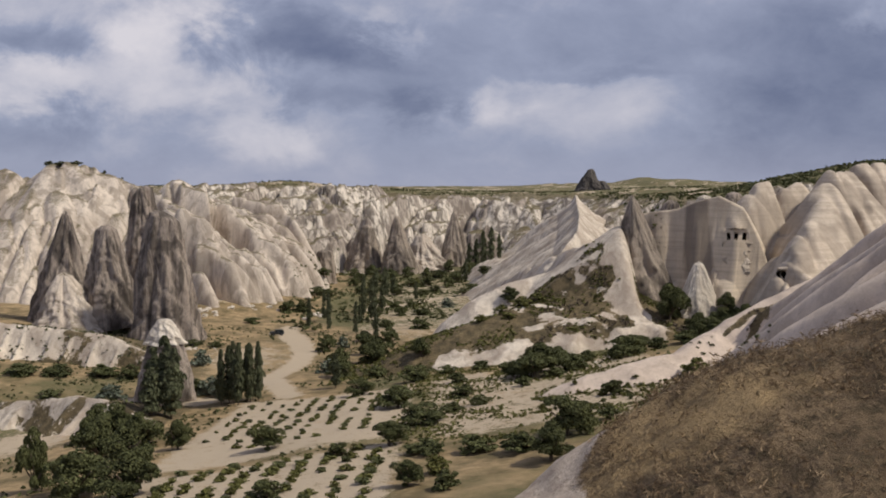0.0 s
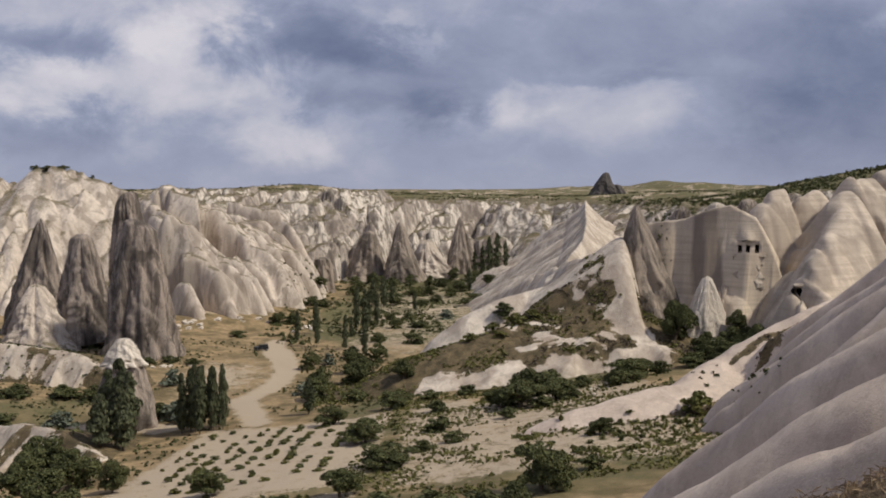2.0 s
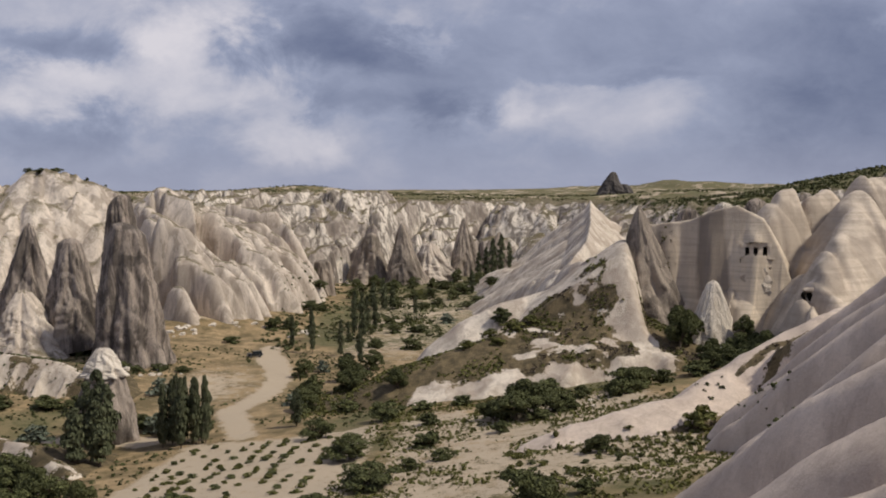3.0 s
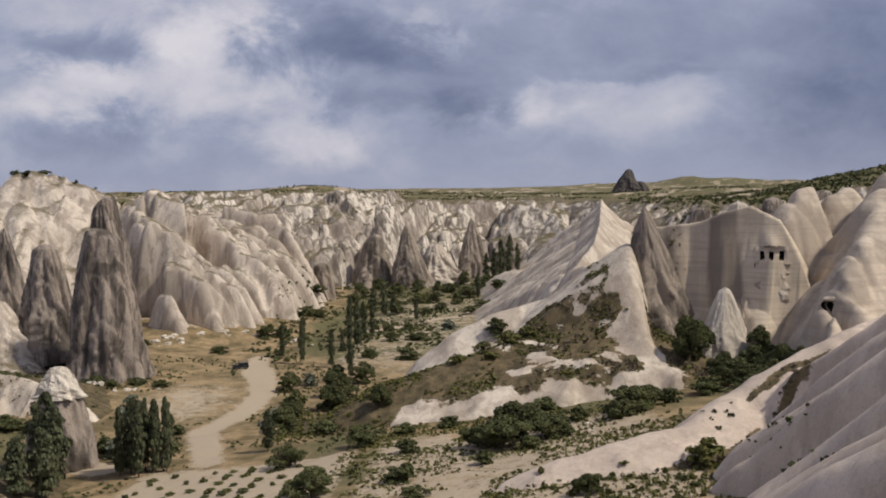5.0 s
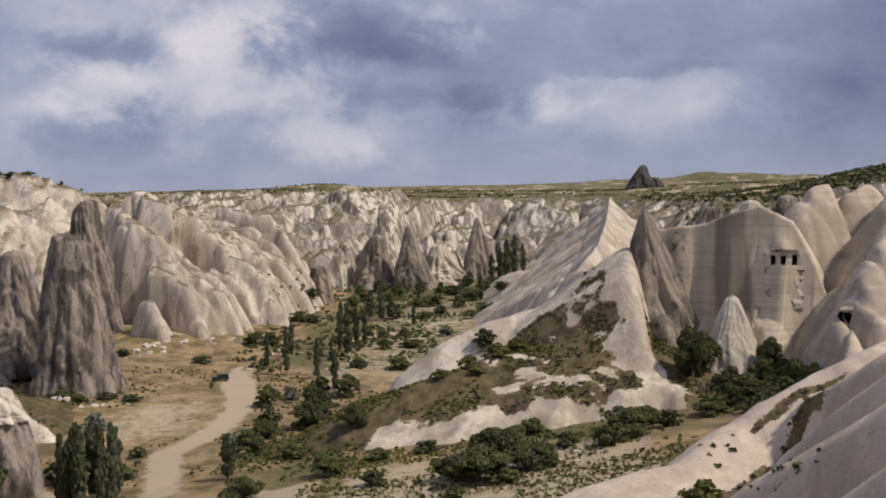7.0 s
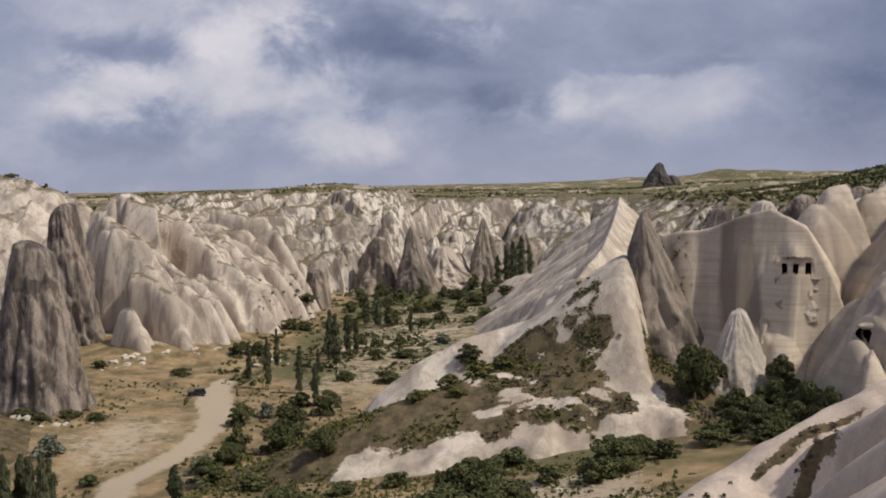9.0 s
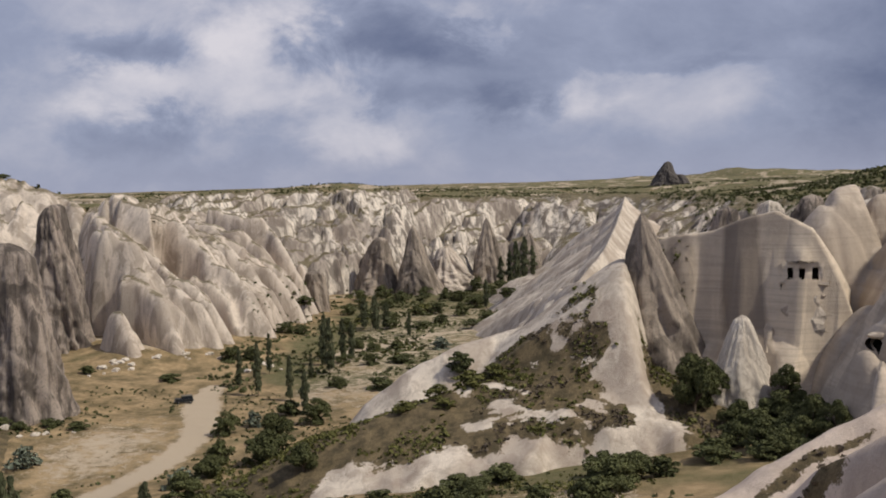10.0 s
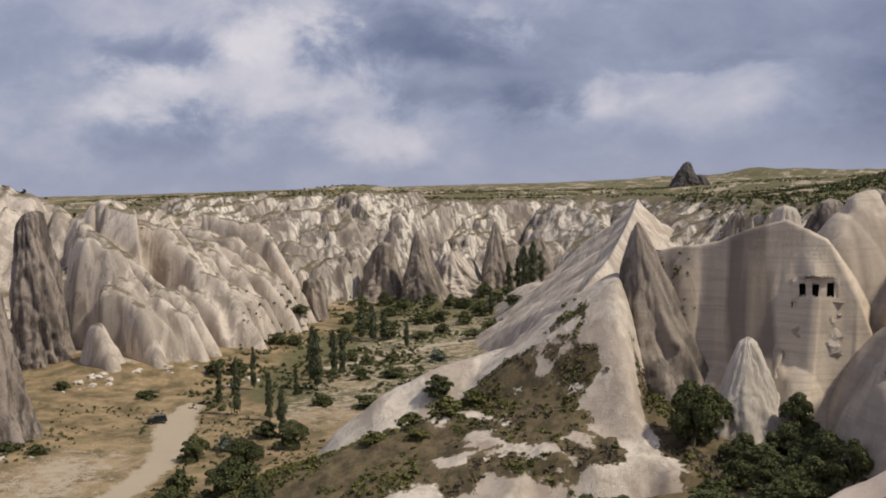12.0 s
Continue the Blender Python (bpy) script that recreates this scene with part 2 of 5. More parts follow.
GROUND = ground_material()
DRY_TURF = turf_material()
LEAF = leaf_material("broad_leaf", (0.035, 0.04, 0.017), (0.13, 0.137, 0.056))
LEAF_LIGHT = leaf_material("shrub_leaf", (0.06, 0.062, 0.020), (0.16, 0.155, 0.05))
LEAF_POPLAR = leaf_material("poplar_leaf", (0.045, 0.052, 0.028), (0.13, 0.14, 0.078))
LEAF_SILVER = leaf_material("silver_leaf", (0.07, 0.085, 0.06), (0.18, 0.20, 0.15))
GRASS = leaf_material("dry_grass", (0.15, 0.105, 0.062), (0.35, 0.255, 0.155))
BARK = plain("bark", (0.12, 0.095, 0.07), 0.9, 0, 0.4, 8)

# ---- landform arithmetic ----
def vnoise(x, y, seed=0):
    """Smooth value noise, -1 to 1, on numpy arrays."""
    xi, yi = np.floor(x).astype(np.int64), np.floor(y).astype(np.int64)
    fx, fy = x - xi, y - yi
    fx, fy = fx * fx * fx * (fx * (fx * 6 - 15) + 10), fy * fy * fy * (fy * (fy * 6 - 15) + 10)

    def h(a, b):
        n = (a * 374761393 + b * 668265263 + seed * 974711) & 0x7FFFFFFF
        n = ((n ^ (n >> 13)) * 1274126177) & 0x7FFFFFFF
        n = n ^ (n >> 16)
        return (n & 0xFFFF) / 32767.5 - 1
    a, b, c, d = h(xi, yi), h(xi + 1, yi), h(xi, yi + 1), h(xi + 1, yi + 1)
    return (a * (1 - fx) + b * fx) * (1 - fy) + (c * (1 - fx) + d * fx) * fy


def fbm(x, y, octaves=4, seed=0):
    t, amp = 0, 1
    for o in range(octaves):
        t = t + amp * vnoise(x * 2 ** o, y * 2 ** o, seed + o * 17)
        amp *= 0.5
    return t / 1.6


def billow(x, y, seed=0):
    """Rounded bulges with sharp creases between them, 0 to 1."""
    return np.minimum(1, np.abs(vnoise(x, y, seed)) * 2.0)


def step(x, a, b):
    t = np.clip((x - a) / (b - a), 0, 1)
    return t * t * (3 - 2 * t)


def along(X, Y, pts):
    """The distance to a line of points, the side (+ is left of its way), the length along it and the points' further values there."""
    best = np.full(X.shape, 1e18)
    side, run = np.zeros(X.shape), np.zeros(X.shape)
    vals = [np.zeros(X.shape) for _ in pts[0][2:]]
    total = 0.0
    for p, q in zip(pts, pts[1:]):
        dx, dy = q[0] - p[0], q[1] - p[1]
        n = math.hypot(dx, dy)
        t = np.clip(((X - p[0]) * dx + (Y - p[1]) * dy) / (n * n), 0, 1)
        ex, ey = X - p[0] - t * dx, Y - p[1] - t * dy
        d = ex * ex + ey * ey
        cross = (dx * ey - dy * ex) / n
        tie = (np.abs(d - best) < 1e-6 * (1 + d)) & (np.abs(cross) > np.abs(side))
        m = d < best
        side = np.where(m | tie, cross, side)
        best = np.where(m, d, best)
        run = np.where(m, total + t * n, run)
        for i in range(len(vals)):
            vals[i] = np.where(m, p[2 + i] + t * (q[2 + i] - p[2 + i]), vals[i])
        total += n
    return np.sqrt(best), np.sign(side), run, vals


def smax(a, b, k=1.5):
    h = np.clip(0.5 + 0.5 * (a - b) / k, 0, 1)
    return b + (a - b) * h + k * h * (1 - h)


def ridge(X, Y, pts, left, right, blunt=1.0):
    """A crest line (x, y, z) that falls off by the given slopes to its two sides."""
    d, side, run, (z,) = along(X, Y, pts)
    fall = np.sqrt(d * d + blunt * blunt) - blunt
    return z - fall * np.where(side > 0, left, right), d, side, run


def ribs(X, Y, line, gap, up, profile, blunt, seed, wob=1.5, swell=3.2, knob=0.0):
    """Rounded buttresses side by side: each starts at the foot line (x, y, z) and climbs the way 'up' by the profile of (run, rise)."""
    rng = np.random.default_rng(seed)
    xs, ys = np.array([p[0] for p in line], float), np.array([p[1] for p in line], float)
    zs = np.array([p[2] for p in line], float)
    ln = np.concatenate([[0], np.cumsum(np.hypot(np.diff(xs), np.diff(ys)))])
    best = np.full(X.shape, -99.0)
    at = 0.0
    wx, wy = wob * fbm(X / 14, Y / 14, 2, seed), wob * fbm(X / 14 + 7, Y / 14, 2, seed + 1)
    while at < ln[-1]:
        fx, fy, fz = np.interp(at, ln, xs), np.interp(at, ln, ys), np.interp(at, ln, zs)
        a = math.atan2(up[1], up[0]) + rng.normal(0, 0.12)
        push, grow, r = rng.uniform(-4, 6), rng.uniform(0.84, 1.08), blunt * rng.uniform(0.7, 1.4)
        pts = [(fx + (q - push) * math.cos(a), fy + (q - push) * math.sin(a), fz + h * grow) for q, h in profile]
        d, side, run, (z,) = along(X + wx, Y + wy, pts)
        z = z + knob * (np.abs(np.sin(run * 3.14 / rng.uniform(6, 11) + rng.uniform(0, 3.14))) - 0.6) * step(run, 2, 7)
        best = np.maximum(best, z - d * d / (2 * r) * np.minimum(4, 0.6 + (d / swell) ** 2) - 0.1 * d)
        at += gap * rng.uniform(0.7, 1.35)
    return best


# the foot of the cliffs round the valley: x, y, foot level, width of the slope, level of the rim
FOOT = [(-320, 320, 22, 60, 62), (-160, 350, 24, 46, 62), (-118, 350, 24, 40, 60), (-97, 346, 23, 38, 57), (-80, 332, 22, 52, 58), (-66, 350, 21, 56, 58),
        (-54, 376, 20, 58, 54), (-55, 425, 18, 58, 52), (-66, 462, 18, 80, 55), (-52, 496, 16, 130, 57), (-24, 512, 15, 130, 56),
        (-4, 528, 15, 120, 55), (12, 606, 15, 90, 54), (24, 606, 15, 80, 54), (32, 560, 17, 70, 54), (44, 490, 18, 60, 54), (60, 420, 24, 50, 54),
        (76, 350, 28, 40, 55), (92, 300, 32, 30, 58)]
FOOT += [(140, 285, 34, 30, 64), (320, 280, 34, 40, 70)]
# the foot of the bare slope by which the camera flies
SLOPE = [(-60, -30, 38), (-6, 50, 36), (11, 80, 34), (21, 104, 32), (34, 130, 31), (39.5, 142, 32), (45, 155, 34), (53, 163, 37), (63, 170, 40), (80, 178, 43), (200, 200, 48)]


def floor_level(X, Y):
    """Valley floor: a terrace that drops away from the viewer, then the flat bottom."""
    z = 21 + 0.125 * (X + 14) - 0.08 * (Y - 190)
    z = np.minimum(z, 37)
    low = 16.5 + 0.05 * np.maximum(0, -X - 45) + 0.7 * fbm(X / 60, Y / 60, 2, 3)
    low = low - 6.0 * np.exp(-((X + 75) / 22) ** 2 - ((Y - 175) / 30) ** 2)
    z = smax(z, low, 4)
    return z + 0.5 * fbm(X / 14, Y / 14, 3, 5)


def cliff_depth(X, Y):
    d, side, run, vals = along(X, Y, FOOT)
    return d * side, run, vals


def ground_level(X, Y):
    z = floor_level(X, Y)
    d, run, (foot, width, rim) = cliff_depth(X, Y)
    back = step(d, width * 0.8, width * 1.1)
    far = 59 + 3.0 * fbm(X / 260, Y / 260, 3, 9) + 0.004 * np.maximum(0, X)
    far = far + 16 * fbm(X / 160 + 3, Y / 300, 3, 29) * step(X, 200, 420) * step(Y, 1200, 1800) + 11 * step(np.exp(-((X - 560) / 140) ** 2 - ((Y - 2300) / 420) ** 2) + 0.22 * fbm(X / 120, Y / 200, 3, 31), 0.2, 0.62) + 6 * np.exp(-((X + 160) / 45) ** 2 - ((Y - 1050) / 90) ** 2)
    far = far - 8.5 * np.exp(-((X - 125) / 95) ** 2 - ((Y - 850) / 330) ** 2)
    east_rise = 20 * np.exp(-((X - 250) / 82) ** 2 - ((Y - 530) / 150) ** 2)
    flat = rim - 2 + (far - rim) * step(d, width, width + 320) + east_rise + 1.3 * fbm(X / 22, Y / 22, 3, 19)
    z = z + (foot - z) * step(d, -22, 4)
    return z + (flat - z) * back


def cliff_level(X, Y):
    d, run, (foot, width, rim) = cliff_depth(X, Y)
    w = fbm(X / 25, Y / 25, 2, 40)
    u = run + 4 * w
    far = step(width, 50, 100)
    v = u + 0.3 * d + 2.5 * fbm(X / 30, Y / 30, 2, 41)
    rib = np.sqrt(billow(v / 13, d / 160, 21))
    rib2 = np.sqrt(billow(v / 5.6, d / 55, 33))
    big = 0.62 * rib + 0.38 * rib2
    comb = billow(u / 15 + 0.25 * d / 15, d / 70, 21) * 0.6 + billow(u / 6 + 0.1 * d / 6, d / 22, 33) * 0.4
    lobes = big + (comb - big) * far
    de = d + (lobes - 0.42) * (12 + 15 * far) * step(d, -12, 10) + 3 * w
    p = np.clip(de / width, 0, 1)
    top = rim + 2.5 * fbm(X / 16, Y / 16, 3, 45)
    h = foot - 4 + (top - foot + 4) * ((1 - far) * p ** 0.84 + far * (0.62 * p + 0.38 * step(p, 0.05, 0.95))) + np.minimum(0, de) * 0.9
    amp = step(p, 0.02, 0.25) * step(1 - p, 0.02, 0.3)
    flutes = (rib - 0.6) * 7.0 + (rib2 - 0.6) * 3.0 + (billow(v / 9, d / 14, 52) - 0.4) * 2.2
    lean = X - (0.55 + 0.5 * fbm(X / 90, Y / 90, 2, 56)) * d
    crags = (np.sqrt(billow(lean / 40, d / 70, 57)) - 0.6) * 27 + (np.sqrt(billow(lean / 13, d / 24, 53)) - 0.6) * 9
    crags = crags + (np.sqrt(billow(lean / 5.2, d / 40, 54)) - 0.6) * 4.2 * step(fbm(X / 40, Y / 40, 2, 50), -0.35, 0.1)
    h = h + amp * ((1 - far) * flutes + far * crags)
    # broken beds: the slope is stepped in places
    lift = 7.5 + 0 * h
    q = h / lift + 0.35 * fbm(X / 20, Y / 20, 2, 46)
    stepped = (np.floor(q) + step(q - np.floor(q), 0.55, 0.95) - 0.35 * fbm(X / 20, Y / 20, 2, 46)) * lift
    h = h + (stepped - h) * (0.35 + 0.4 * far) * step(fbm(X / 24, Y / 24, 2, 47), 0.0, 0.25) * amp
    h = h + 0.9 * fbm(X / 3.2, Y / 3.2, 3, 55) * step(p, 0.0, 0.1)
    near = ribs(X, Y, [(-72, 342, 19), (-62, 356, 19), (-54, 376, 18), (-53, 430, 16), (-62, 462, 16)], 6.6, (-0.95, 0.3),
                [(-2, -4), (2, 6), (7, 15), (15, 25.5), (27, 34.5), (46, 39)], 1.05, 141, 2.8, 2.3, 1.1)
    feet = ribs(X, Y, [(-80, 330, 20), (-60, 350, 19), (-50, 378, 18), (-49, 430, 16)], 5.6, (-0.95, 0.25), [(-2, -4), (2, 5), (7, 13), (13, 18), (20, 21)], 0.95, 143, 2.8, 2.0, 0.8)
    fade = 30 * step(Y, 455, 475) + 40 * step(-X - 0.6 * (Y - 340), 84, 100)
    near = np.maximum(near, feet) + 0.9 * fbm(X / 6, Y / 6, 3, 145) + 0.4 * fbm(X / 1.8, Y / 1.8, 2, 146) - fade
    h = np.maximum(h - 15 * (1 - step(d, width * 0.5, width * 0.8)) * (1 - step(Y, 425, 476)) * step(X, -135, -115), near)
    peak, *_ = ridge(X, Y, [(-190, 400, 60), (-146, 388, 67.5), (-128, 392, 61), (-116, 396, 57)], 0.75, 0.85, 5)
    peak = peak + (billow(X / 8, Y / 16, 58) - 0.5) * 3
    rugged = (np.sqrt(billow(X / 13 + 0.35 * Y / 13, Y / 26, 35)) - 0.6) * 8 + (np.sqrt(billow(X / 5.5 + 0.3 * Y / 5.5, Y / 9, 36)) - 0.6) * 3.5
    peak = peak + 0.55 * rugged * (1 - step(Y, 445, 478))
    h = h + rugged * step(-X, 92, 112) * step(p, 0.05, 0.3) * (1 - step(Y, 445, 478))
    h = h - 14 * step(d, width * 1.05, width * 1.05 + 22)
    return smax(h, peak, 1.5), d


# the low crest at the end of the slope
LOW = [(12, 153, 26.5), (20, 153, 30), (29, 155, 32), (38, 158, 34), (45, 165, 36.3), (49, 167, 38.2), (52, 168, 39.8), (58, 169, 42), (66, 172, 45), (80, 176, 49)]


def slope_level(X, Y):
    d, side, run, (foot,) = along(X, Y, SLOPE)
    d = -d * side
    u = run + 2.0 * fbm(X / 18, Y / 18, 2, 61)
    lobes = billow(u / 11 + 0.35 * d / 11, d / 50, 63) * 0.82 + 0.18 * billow(u / 4.5 + 0.2 * d / 4.5, d / 24, 65)
    de = d + (np.sqrt(lobes) - 0.65) * 10.0 * step(d, -3, 6) * (1 - 0.6 * step(Y, 165, 185)) + 1.5 * fbm(X / 8, Y / 8, 2, 69)
    h = foot - 1.5 + 0.78 * np.maximum(0, de) + np.minimum(0, de) * 0.8 - 0.006 * np.maximum(0, de - 26) ** 2
    cap = 46 + 0.55 * np.maximum(0, Y - 98) + 0.42 * np.maximum(0, X - 20) + 0.8 * fbm(X / 9, Y / 9, 3, 67)
    across = 0.5 * X + 0.86 * Y + 1.6 * fbm(X / 12, Y / 12, 2, 62)
    cap = cap + 2.4 * (np.sqrt(billow(across / 6.5, (0.86 * X - 0.5 * Y) / 45, 64)) - 0.6) + 0.9 * (np.sqrt(billow(across / 2.9, (0.86 * X - 0.5 * Y) / 20, 60)) - 0.6)
    h = -smax(-h, -cap, 4)
    fold = ribs(X, Y, [(27, 50, 42), (25, 66, 40), (20.5, 80, 36), (17.5, 92, 33), (23, 104, 31), (34, 130, 32), (39.5, 142, 32), (45, 153, 34), (53, 160, 37), (63, 166, 40)], 5.2, (0.84, -0.5),
                [(-3, -5), (2, 2.0), (8, 7.5), (18, 15.5), (34, 27), (50, 37)], 1.1, 151, 2.3, 2.6, 0.0)
    fold = np.where(Y > 44, fold, -99)
    h = smax(h - 7.0, -smax(-fold, -cap, 4), 0.6)
    low, *_ = ridge(X, Y, LOW, 0.9, 0.62, 1.5)
    low = low + 0.5 * fbm(X / 5, Y / 5, 3, 68)
    return smax(np.minimum(h, 70), low, 1.0) + 0.15 * fbm(X / 2.5, Y / 2.5, 3, 66), d


def hump_parts(X, Y):
    a, *_ = ridge(X, Y, [(44, 246, 49), (41, 262, 45), (35, 300, 39.0), (30, 347, 31), (20, 385, 20)], 1.5, 2.0, 2)
    a = a + (billow(X / 7, Y / 12, 72) - 0.5) * 2
    # the long white crest far behind, that comes down towards the hump
    ed, es, eu, (ez,) = along(X, Y, [(74, 545, 48), (66, 496, 56), (61, 455, 52), (54, 395, 49), (47.5, 352, 44.5), (40, 340, 37.5), (29, 334, 31), (16, 330, 20)])
    e = ez - 1.45 * np.minimum(ed, 9) - 0.62 * np.maximum(0, ed - 9)
    e = e + (np.sqrt(billow(eu / 19 + 0.6 * ed / 19, ed / 60, 74)) - 0.6) * 8.0 * step(ed, 1, 11) + (np.sqrt(billow(eu / 6 + 0.4 * ed / 6, ed / 40, 78)) - 0.6) * 2.6 * step(ed, 0.5, 6)
    a = smax(a, e, 1.0)
    b, d, s, u = ridge(X, Y, [(41, 239, 47.5), (36, 243, 43.5), (30, 245.5, 39.5), (22, 246, 37.6), (13, 242.5, 35.2), (6, 241, 31.5), (0, 240, 27), (-5, 239, 21)], 1.3, 0.9, 4.5)
    b = b - 4 * np.maximum(0, X - 41.5)
    a = a - 3 * np.maximum(0, X - 44.5) * (1 - step(Y, 262, 300))
    b = b + 0.7 * (np.sqrt(billow(u / 8, d / 30, 70)) - 0.6) * step(d, 1, 5)
    c, cd, cs, _ = ridge(X, Y, [(42.5, 240, 50.5), (41.6, 234, 48), (42, 228, 41.5), (43, 222, 34.5), (44.6, 216, 28), (46.5, 207, 19)], 4.2, 0.75, 1.6)
    m, *_ = ridge(X, Y, [(40, 232, 36.0), (30, 230, 35.0), (18, 227.5, 32), (6, 224.5, 29), (-8, 222, 24.5), (-16, 221, 20)], 0.42, 0.36, 3)
    m = m + 0.6 * fbm(X / 7, Y / 7, 3, 73)
    bank, side, run, (lev,) = along(X, Y, [(-20, 203, 19), (-6, 208, 22.2), (8, 210, 24.6), (24, 210, 25.4), (44, 212, 24.8)])
    return a, b, c, m, cd, bank * side, lev, run


def hump_level(X, Y):
    """The pale ridge with its long shoulder, the smooth hump and the grassy mound in front of it."""
    a, b, c, m, cd, q, lev, run = hump_parts(X, Y)
    z = smax(smax(smax(a, b, 1.2), c, 0.8), m, 1.2)
    z = np.where(q < 5, np.minimum(z, lev + 1.25 * (q + 1.8 * vnoise(run / 4, q / 9, 71))), z)
    return z + 0.3 * fbm(X / 4, Y / 4, 3, 70)


def hump_scrub(x, y):
    """Where grass and thorn scrub cover the rock: the mound, and the flanks of the white tongue."""
    a, b, c, m, cd, q, lev, run = hump_parts(x, y)
    rough = 1.9 * fbm(x / 3.5, y / 3.5, 4, 75)
    v = step(m - np.maximum(a, b) + 0.8 * rough, -1.6, 1.4) * step(cd + 0.9 * rough, 2.5, 4.3)
    flank = step(cd + 0.9 * rough, 2.5, 4.3) * step(-cd - rough, -13, -6) * step(-y, -246, -234) * step(x, 20, 32)
    v = np.maximum(v, flank * step(fbm(x / 6, y / 4, 3, 76), -0.6, 0.2))
    bare = step(fbm(x / 6 + 0.6 * y / 6, y / 3.2, 4, 81), 0.08, 0.6) * step(x, 10, 20)
    east = step(x - 43.5 - 0.13 * (222 - y) + 0.4 * rough, 0.8, 2.2) * step(-y, -237, -230)
    v = np.maximum(v, 0.85 * east)
    return v * step(q + 1.6 * rough, 0.6, 5.0) * (1 - 0.8 * bare)


def slope_scrub(x, y):
    """Dry grass on the near shoulder, thorn scrub in the gully behind the lobes."""
    n = fbm(x / 7, y / 7, 3, 77)
    v = 0 * n
    low, d, side, _ = ridge(x, y, LOW, 1, 1, 1)
    gully = step(d + 1.5 * n, 5.0, 6.5) * step(-d - 1.5 * n, -10, -8) * (side < 0) * step(y, 146, 152) * step(-x, -56, -50)
    edge = step(d + n, 0.9, 1.8) * step(-d - n, -3.0, -2.0) * (side < 0) * step(x, 44, 47) * step(-x, -60, -55)
    return np.maximum(v, np.maximum(gully * step(n, -0.3, 0.0), 0.75 * edge))


BANK = [(-92, 196, 17), (-78, 190, 19), (-68, 184, 21), (-58, 177, 21.5), (-50, 170, 19), (-46, 166, 15)]


def bank_level(X, Y):
    d, side, run, (z,) = along(X, Y, BANK)
    gul = billow(run / 3.0, d / 30, 98) * 1.8
    return np.where(side < 0, z - 0.75 * np.maximum(0, d - 0.5) - gul * step(d, 0.5, 4), z - 0.3 * d) + 0.25 * fbm(X / 2, Y / 2, 3, 99)


def bank_scrub(x, y):
    d, side, run, _ = along(x, y, BANK)
    return np.maximum(step(d * side + 1.5 * fbm(x / 4, y / 4, 3, 80), 0.2, 2.0) * 0.9, 0.75 * step(fbm(x / 7, y / 5, 3, 82), -0.25, 0.2))


def strata_scrub(x, y):
    d, side, run, _ = along(x, y, [(-150, 246, 30), (-112, 242, 27), (-96, 240, 26), (-80, 237, 24.5), (-66, 232, 19.5), (-58, 228, 14)])
    return np.maximum(step(d * side + 1.2 * fbm(x / 4, y / 4, 3, 79), 0.6, 2.0) * 0.9, 0.7 * step(fbm(x / 8, y / 4, 3, 87), 0.0, 0.4))


def knoll_level(X, Y):
    """The grass-grown shoulder right under the start of the flight."""
    z, d, side, run = ridge(X, Y, [(-6, 33, 40), (0, 35, 46), (5.4, 36.5, 50.0), (10, 37.5, 52.8), (16.5, 38.5, 55.0), (24, 39, 57.0), (40, 40, 60)], 0.9, 0.38, 2.5)
    z = z - 1.3 * np.maximum(0, X - 31) - 1.0 * np.maximum(0, 15 - Y)
    return z + 0.5 * fbm(X / 5, Y / 5, 3, 161) + 0.25 * fbm(X / 1.2, Y / 1.2, 2, 163)


def knoll_bare(x, y):
    """Bare rock at the low western foot of the knoll, where the grass ends."""
    n = fbm(x / 3, y / 3, 3, 165)
    return step(-x - 1.2 * n + 0.1 * (y - 36), -6.6, -4.6)


def wall_level(X, Y):
    """The fin-like cliff with the cut rooms."""
    crest = [(45, 249, 50), (48, 245, 53.2), (55, 242, 54), (60.5, 239, 56), (65.5, 237, 57.6), (70.5, 234, 54.5), (73.5, 232, 47), (76, 231, 38)]
    d, side, run, (z,) = along(X, Y, crest)
    z = np.interp(run, np.linspace(0, 40, 60), np.interp(np.linspace(0, 40, 60), [0, 5, 12.6, 18.9, 24.3, 30.1, 33.7, 37], [50, 53.2, 53.8, 55.9, 57.6, 55, 47.5, 38]))
    z = z + 0.5 * fbm(run / 5, run * 0, 3, 86)
    flute = 1.5 * (0.5 + 0.5 * np.sin(run / 9.5 * 6.283 + 1.2)) ** 1.3 + 0.7 * vnoise(run / 4, d * 0 + 7.1, 83) + 0.25 * vnoise(run / 1.4, d / 6, 84)
    front = np.maximum(0, d - 0.6 - flute * step(d, 0.3, 4))
    fz = z - 0.35 * np.minimum(d, 2) - 4.0 * np.minimum(front, 4.2) - 1.1 * np.maximum(0, front - 4.2)
    bz = z - 0.55 * d
    return np.where(side < 0, fz, bz) + 0.12 * fbm(X / 2, Y / 2, 3, 85)


def wall_shade(x, y):
    """Broad bands on the cliff, shade of its flutes put into the colour, darker towards their middles."""
    q = x + 0.6 * vnoise(y / 3, x * 0, 89)
    return np.maximum(step(q, 56.6, 59) * step(-q, -64.6, -62.2), 0.55 * step(q, 49.5, 51) * step(-q, -54.5, -52.8))


